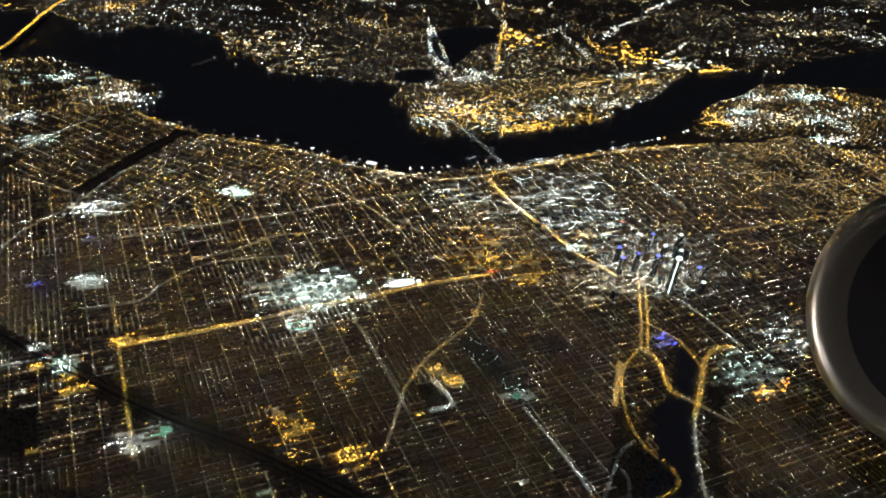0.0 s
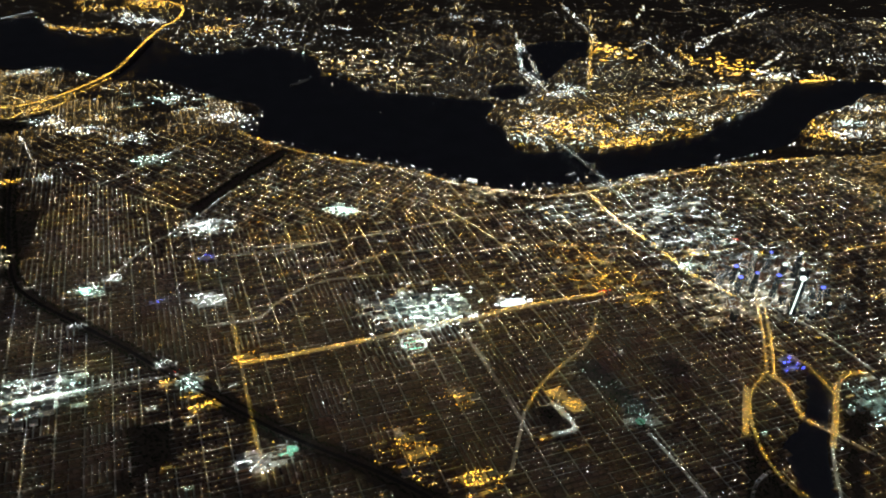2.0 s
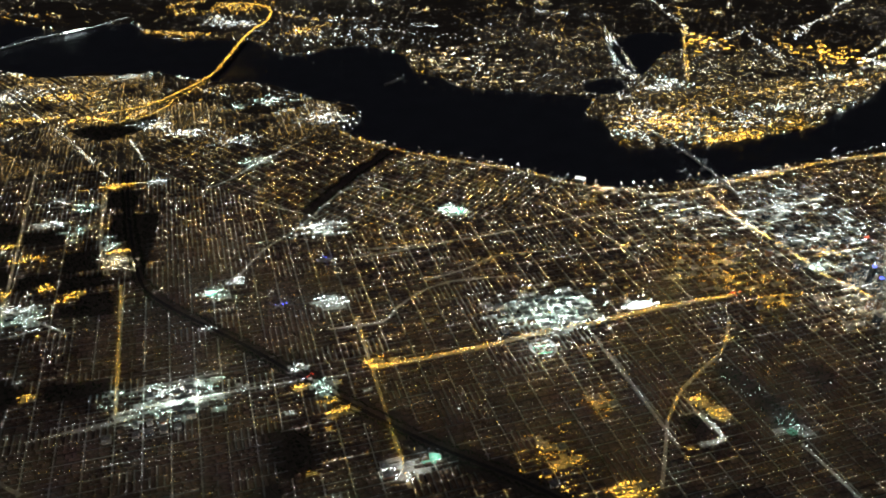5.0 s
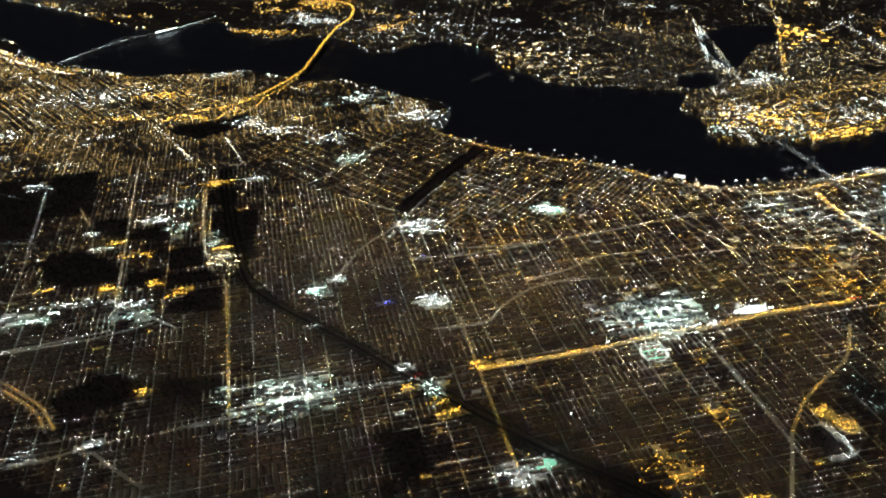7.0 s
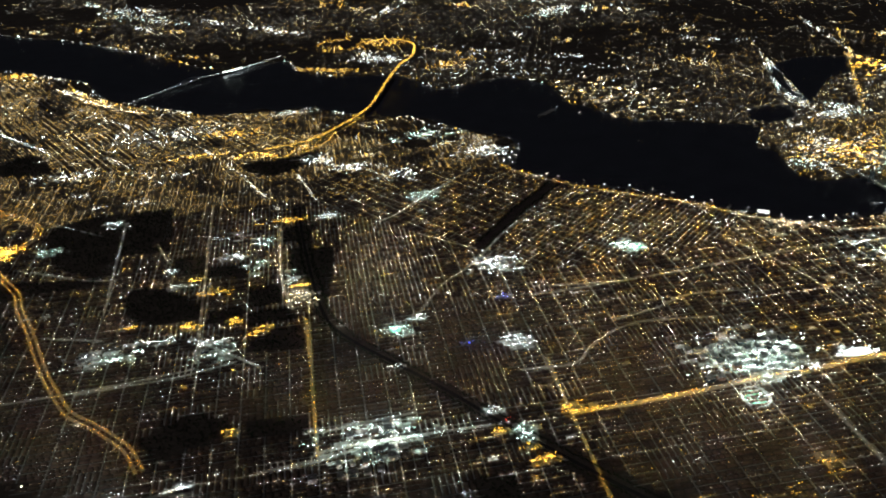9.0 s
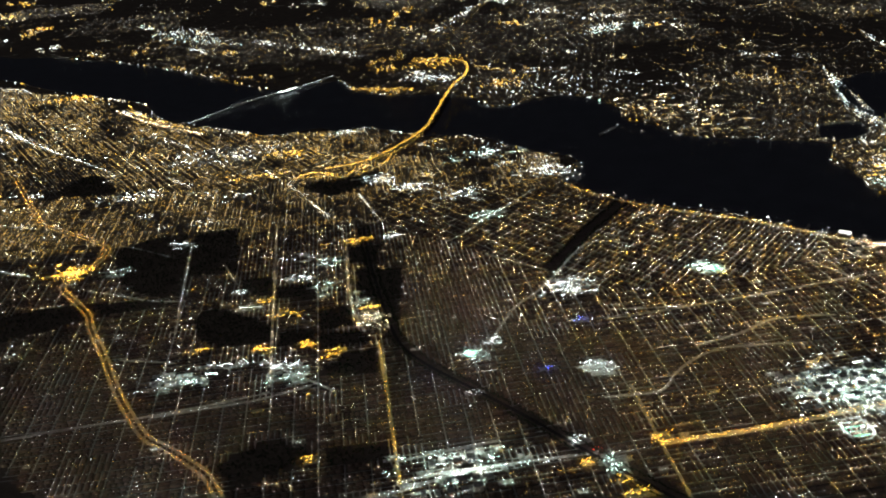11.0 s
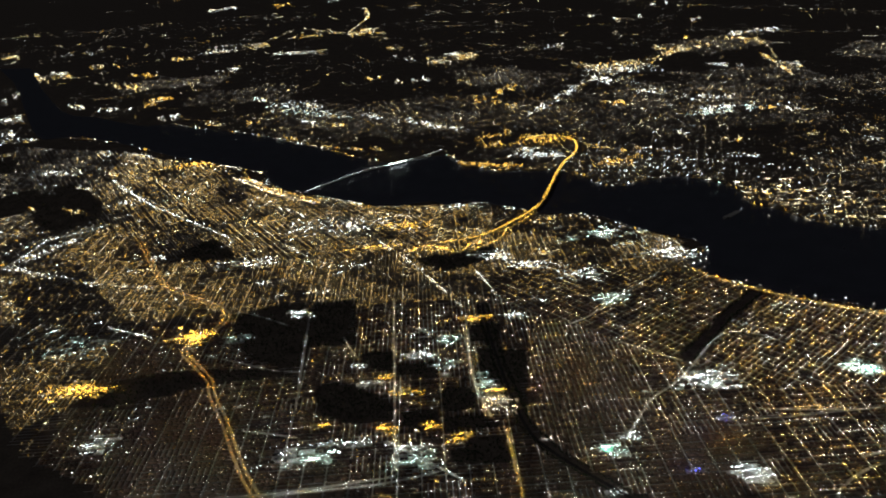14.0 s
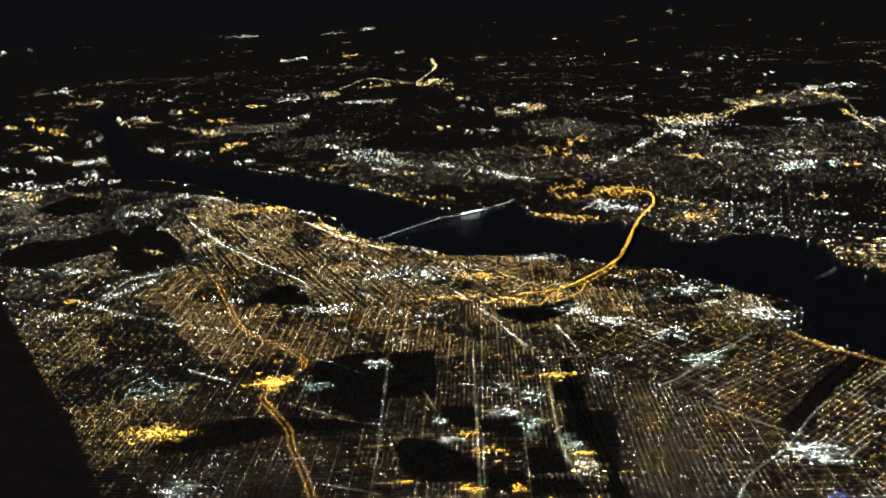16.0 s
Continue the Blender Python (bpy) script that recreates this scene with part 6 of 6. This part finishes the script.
suspension_bridge()
deck_bridge("truss_bridge", "long curving highway bridge under golden sodium lamps",
            [(-82, 412, 0.2), (-61.6, 416.5, 0.6), (-45.5, 430, 1.4), (-27, 452, 2.3), (-16.7, 477, 3.0), (-6, 509, 3.0), (5, 539, 2.2), (15.4, 560, 1.2), (22, 587, 0.6), (19.4, 605, 0.4), (2.5, 618, 0.3), (-11.8, 608, 0.2)],
            2.0, "S", 0.2, 0.8, arch=(12, 21, 1.6))
deck_bridge("arch_bridge", "distant steel arch bridge with white lamps", [(-163.7, 513, 0.2), (-144, 533, 1.2), (-126.7, 549, 1.6), (-108, 561, 1.3), (-92, 576, 0.6), (-74, 595, 0.2)], 1.2, "W", 0.15, 1.6, arch=(4, 10, 2.2), bright=(11, 15, 0.3))


# ---- riverside ----
def pier(x, y, turn, length, wide, shed):
    root = tagged(empty("river_pier", x, y, 0, turn), "river pier with a long shed and a few lamps" if shed else "bare timber river pier", "pier", "river piers")
    bm = bmesh.new()
    box(bm, -wide / 2, -1.5, 0.1, wide / 2, length, 0.2)
    part("deck", bm, GRAVEL, root)
    bm = bmesh.new()
    for k in range(int(length)):
        for e in (-1, 1):
            box(bm, e * wide * 0.4 - 0.05, k + 0.3, 0.0, e * wide * 0.4 + 0.05, k + 0.42, 0.1)
    part("piles", bm, GREY, root)
    if shed:
        bm = bmesh.new()
        a = wide * 0.36
        box(bm, -a, 0, 0.2, a, length * 0.85, 0.55)
        part("shed", bm, CONCRETE, root)
        bm = bmesh.new()
        v = [bm.verts.new(p) for p in ((-a - 0.04, -0.05, 0.55), (a + 0.04, -0.05, 0.55), (0, -0.05, 0.75), (-a - 0.04, length * 0.87, 0.55), (a + 0.04, length * 0.87, 0.55), (0, length * 0.87, 0.75))]
        for q in ((0, 1, 2), (5, 4, 3), (0, 2, 5, 3), (1, 4, 5, 2), (0, 3, 4, 1)):
            bm.faces.new([v[k] for k in q])
        part("shed_roof", bm, GRAVEL, root)


bank = smooth(NEAR_BANK[21:32], steps=8)
for k in range(3, len(bank) - 2, 2):
    (x0, y0), (x1, y1) = bank[k - 1], bank[k + 1]
    if abs(x0 - 177) < 6 or rng.random() < 0.25:
        continue
    turn = math.degrees(math.atan2(y1 - y0, x1 - x0)) + rng.normal(0, 6)
    length = rng.uniform(2.2, 4.6)
    pier(bank[k][0], bank[k][1], turn, length, rng.uniform(0.8, 1.7), rng.random() < 0.5)
    ang = radians(turn + 90)
    tip = np.array(bank[k]) + length * 0.9 * np.array([math.cos(ang), math.sin(ang)])
    put("W" if rng.random() < 0.6 else "A", tip[None] + rng.normal(0, 0.3, (2, 2)), rng.uniform(0.08, 0.2, 2))


def ship(x, y, turn, length, label, count=9, bulb=0.09, paint=None):
    root = tagged(empty("ship", x, y, 0.05, turn), label, "ship")
    bm = bmesh.new()
    n, rows = 12, []
    for k in range(n + 1):
        u = k / n
        w = 0.16 * length * min(1, 3.2 * u, 5 * (1 - u) ** 0.8 + 0.02) / 2
        rows.append([bm.verts.new(((u - 0.5) * length, e * w * q, z)) for e, q, z in ((-1, 1, 0.35), (-1, 0.8, 0.0), (1, 0.8, 0.0), (1, 1, 0.35))])
    for a, b in zip(rows, rows[1:]):
        for k in range(4):
            bm.faces.new((a[k], a[(k + 1) % 4], b[(k + 1) % 4], b[k]))
    bm.faces.new(rows[0])
    bm.faces.new(rows[-1][::-1])
    bmesh.ops.recalc_face_normals(bm, faces=bm.faces)
    part("hull", bm, paint or GREY, root)
    bm = bmesh.new()
    box(bm, -0.42 * length, -0.06 * length, 0.35, -0.25 * length, 0.06 * length, 0.9)
    box(bm, -0.38 * length, -0.04 * length, 0.9, -0.3 * length, 0.04 * length, 1.1)
    part("deckhouse", bm, CONCRETE, root)
    a = np.c_[np.linspace(-0.35, 0.45, count) * length, np.zeros(count)]
    lamps = lamp_heads("deck_lamps", a, np.full(count, bulb), LAMP["W"], 0.75)
    lamps.parent = root
    tagged(lamps, kind="stuff")


ship(251.3, 282.5, 30, 7, "moored cargo ship with lamps along its deck")
ship(166.7, 281, 5, 6, "barge moored beside bridge")
ship(71.0, 424.4, 41, 18, "long pale tanker lying at anchor in dark river", 16, 0.035, CONCRETE)
put("W", [(79.3, 432.2), (66.5, 497.5), (88.5, 419.5)], [0.16, 0.2, 0.2])
ship(102.5, 371.8, 20, 1.6, "small launch with one white lamp on dark river", 1, 0.16)

casino = building("casino", "bright white casino hall on riverside", "casino", 118.6, 285.0, 5.0, 3.0, 0.8, CONCRETE, 0.9, turn=-35)
# emissive slab added on the roof to make it bright white
bm = bmesh.new()
box(bm, -2.2, -1.2, 0.86, 2.2, 1.2, 0.95)
part("roof_glow", bm, GLOW_WHITE, casino, "emissive slab standing for the bright white roof")


# ---- trees in dark parks ----
def woods():
    spots = []
    for key, poly in DARK.items():
        q = np.array(poly)
        lo, hi = q.min(0), q.max(0)
        n = int(min(900, (hi - lo).prod() * 0.7))
        p = rng.uniform(lo, hi, (n, 2))
        spots.append(p[inside(p, poly)])
    for line, wide in ((RAIL_CUT, 2.4), (CANAL_CUT, 3.0)):
        p, d = along(line, 0.5)
        side = np.c_[-d[:, 1], d[:, 0]]
        for e in (-1, 1):
            spots.append(p + side * e * rng.uniform(0.55, 1.0, len(p))[:, None] * wide)
    p = np.concatenate(spots)
    trunk = box_heap("tree_trunks", p, np.full((len(p), 2), 0.03), 0.0, np.full(len(p), 0.32), np.zeros(len(p)), BARK)
    tagged(trunk, "tree trunks in dark parks", "trees", kind="stuff")
    m = 4
    c = np.repeat(p, m, 0) + rng.normal(0, 0.16, (len(p) * m, 2))
    z = rng.uniform(0.25, 0.62, len(c))
    r = rng.uniform(0.1, 0.24, len(c))
    v = np.zeros((len(c), 6, 3))
    for k, (dx, dy, dz) in enumerate(((1, 0, 0), (0, 1, 0), (-1, 0, 0), (0, -1, 0), (0, 0, 1), (0, 0, -0.8))):
        w = rng.uniform(0.6, 1.3, len(c)) * r
        v[:, k] = np.c_[c[:, 0] + dx * w, c[:, 1] + dy * w, z + dz * w]
    base = np.arange(len(c))[:, None] * 6
    f = np.concatenate([base + np.array([[k, (k + 1) % 4, 4]]) for k in range(4)] + [base + np.array([[(k + 1) % 4, k, 5]]) for k in range(4)])
    tagged(arrays_object("tree_crowns", v.reshape(-1, 3), f, LEAF), "uneven dark tree crowns in unlit parks", "trees", kind="stuff")


woods()
ribbon("railway", smooth(RAIL_CUT, steps=4), 1.1, 0.05, BALLAST, "unlit railway on dark gravel in a cutting")


# ---- the aircraft's own engine ----
def engine(place, r):
    root = tagged(empty("jet_engine", 0, 0), "silver jet engine cowl with a polished intake lip", "jet engine")
    root.matrix_basis = place

    def lathe(prof, n=64):
        bm = bmesh.new()
        rows = [[bm.verts.new((q * r * math.cos(2 * math.pi * k / n), q * r * math.sin(2 * math.pi * k / n), z * r)) for q, z in prof] for k in range(n)]
        for k in range(n):
            for j in range(len(prof) - 1):
                f = bm.faces.new((rows[k][j], rows[k][j + 1], rows[(k + 1) % n][j + 1], rows[(k + 1) % n][j]))
                f.smooth = True
        return bm
    lip = [(0.8, -0.26), (0.8, -0.1), (0.82, 0.02), (0.86, 0.08), (0.9, 0.085), (0.95, 0.05), (0.985, -0.03), (1.0, -0.12)]
    part("intake_lip", lathe(lip), LIP, root, "polished metal lip")
    part("cowl", lathe([(1.0, -0.12), (1.03, -0.4), (1.04, -0.9), (1.0, -1.5), (0.9, -2.0)]), PAINT, root, "grey painted cowl")
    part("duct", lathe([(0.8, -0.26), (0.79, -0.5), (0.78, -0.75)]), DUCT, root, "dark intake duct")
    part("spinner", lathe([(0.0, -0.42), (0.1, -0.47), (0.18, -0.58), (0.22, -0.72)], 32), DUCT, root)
    for k in range(22):
        a = 2 * math.pi * k / 22
        bm = bmesh.new()
        q = [bm.verts.new((r * u * math.cos(a + s), r * u * math.sin(a + s), r * z)) for u, s, z in ((0.2, 0, -0.66), (0.2, 0.25, -0.74), (0.78, 0.2, -0.72), (0.78, 0.06, -0.64))]
        bm.faces.new(q)
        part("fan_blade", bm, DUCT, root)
    return root


LIP = material("polished_aluminium", (0.62, 0.58, 0.52), 0.34, 0.9, scale=0.4, vary=0.12, bump=0.02)
PAINT = material("grey_cowl_paint", (0.12, 0.12, 0.13), 0.45, 0.2, scale=0.3, vary=0.15, bump=0.02)
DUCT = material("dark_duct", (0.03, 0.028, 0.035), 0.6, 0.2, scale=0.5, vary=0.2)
engine(look((171.2, 74.7, 56.6), (186.9, 73.3, 54.2)), 31.84)
# added spot that brightens the intake lip; no lamp is known here
fill_spot = bpy.data.lights.new("engine_fill_spot", "SPOT")
fill_spot.energy, fill_spot.spot_size, fill_spot.spot_blend, fill_spot.shadow_soft_size, fill_spot.color = 760000, radians(13.5), 0.5, 1.2, (1.0, 0.93, 0.82)
new("engine_fill_spot", fill_spot).matrix_world = look((-44.0, 25.0, 168.4), (167.0, 77.0, 55.6))

# ---- all street lamps and streets ----
a = np.array(LOTS)
a = a[np.argsort(np.hypot(a[:, 0] - 60, a[:, 1] - 180))]


def car_park(x, y, w, d, tint):
    """A pale paved lot with a raised kerb round it and painted bay lines."""
    root = tagged(empty("car_park", x, y), "pale paved car park under %s floodlights" % tint, "car park", "car parks of the city")
    bm = bmesh.new()
    box(bm, -w, -d, 0, w, d, 0.032)
    part("surface", bm, PAVING, root)
    bm = bmesh.new()
    for e in (-1, 1):
        box(bm, -w - 0.03, e * (d + 0.015) - 0.015, 0, w + 0.03, e * (d + 0.015) + 0.015, 0.05)
        box(bm, e * (w + 0.015) - 0.015, -d, 0, e * (w + 0.015) + 0.015, d, 0.05)
    part("kerb", bm, CONCRETE, root, "raised concrete kerb")
    bm = bmesh.new()
    for k in range(int(w / 0.3)):
        box(bm, -w + 0.15 + k * 0.6, -d * 0.8, 0.032, -w + 0.16 + k * 0.6, d * 0.8, 0.036)
    if bm.faces:
        tagged(part("bay_lines", bm, FABRIC, root, "white painted bay lines"), kind="stuff")
    else:
        bm.free()


for x, y, w, d in a[:240]:
    near = [(math.hypot(x - c[1], y - c[2]), c[0]) for c in ZONES]
    car_park(x, y, w, d, {"S": "golden", "O": "orange", "A": "warm white", "T": "cool greenish-white", "B": "blue", "R": "red"}.get(min(near)[1], "white"))
a = a[240:]
tagged(box_heap("paved_lots", a[:, :2], a[:, 2:4], 0.0, np.full(len(a), 0.032), np.zeros(len(a)), PAVING), "pale paved car parks and yards under floodlights", "car parks", kind="stuff")
for way, name in ((0, "road_avenues"), (1, "road_lanes")):
    a = np.concatenate(STREETS[way])
    h = np.full(len(a), 0.02 + 0.006 * way)
    tagged(box_heap(name, a[:, :2], a[:, 2:4], 0.0, h, a[:, 4], ROAD), "worn asphalt streets of the city grid under dim lamps", "road", kind="stuff")
for key, rows in SHIELD.items():
    if not rows:
        continue
    a = np.concatenate(rows)
    name, label = NAMES[key]
    tagged(shielded_lamps("hooded_" + name, a[:, :2], a[:, 2], HOOD[key], GREY), label, "street lamps", kind="stuff")
for key, rows in POOL.items():
    if rows:
        a = np.concatenate(rows)
        name, label = NAMES[key]
        tagged(lamp_heads(name, a[:, :2], a[:, 2], LAMP[key], squat=key[0] == "F"), label, "street lamps", kind="stuff")
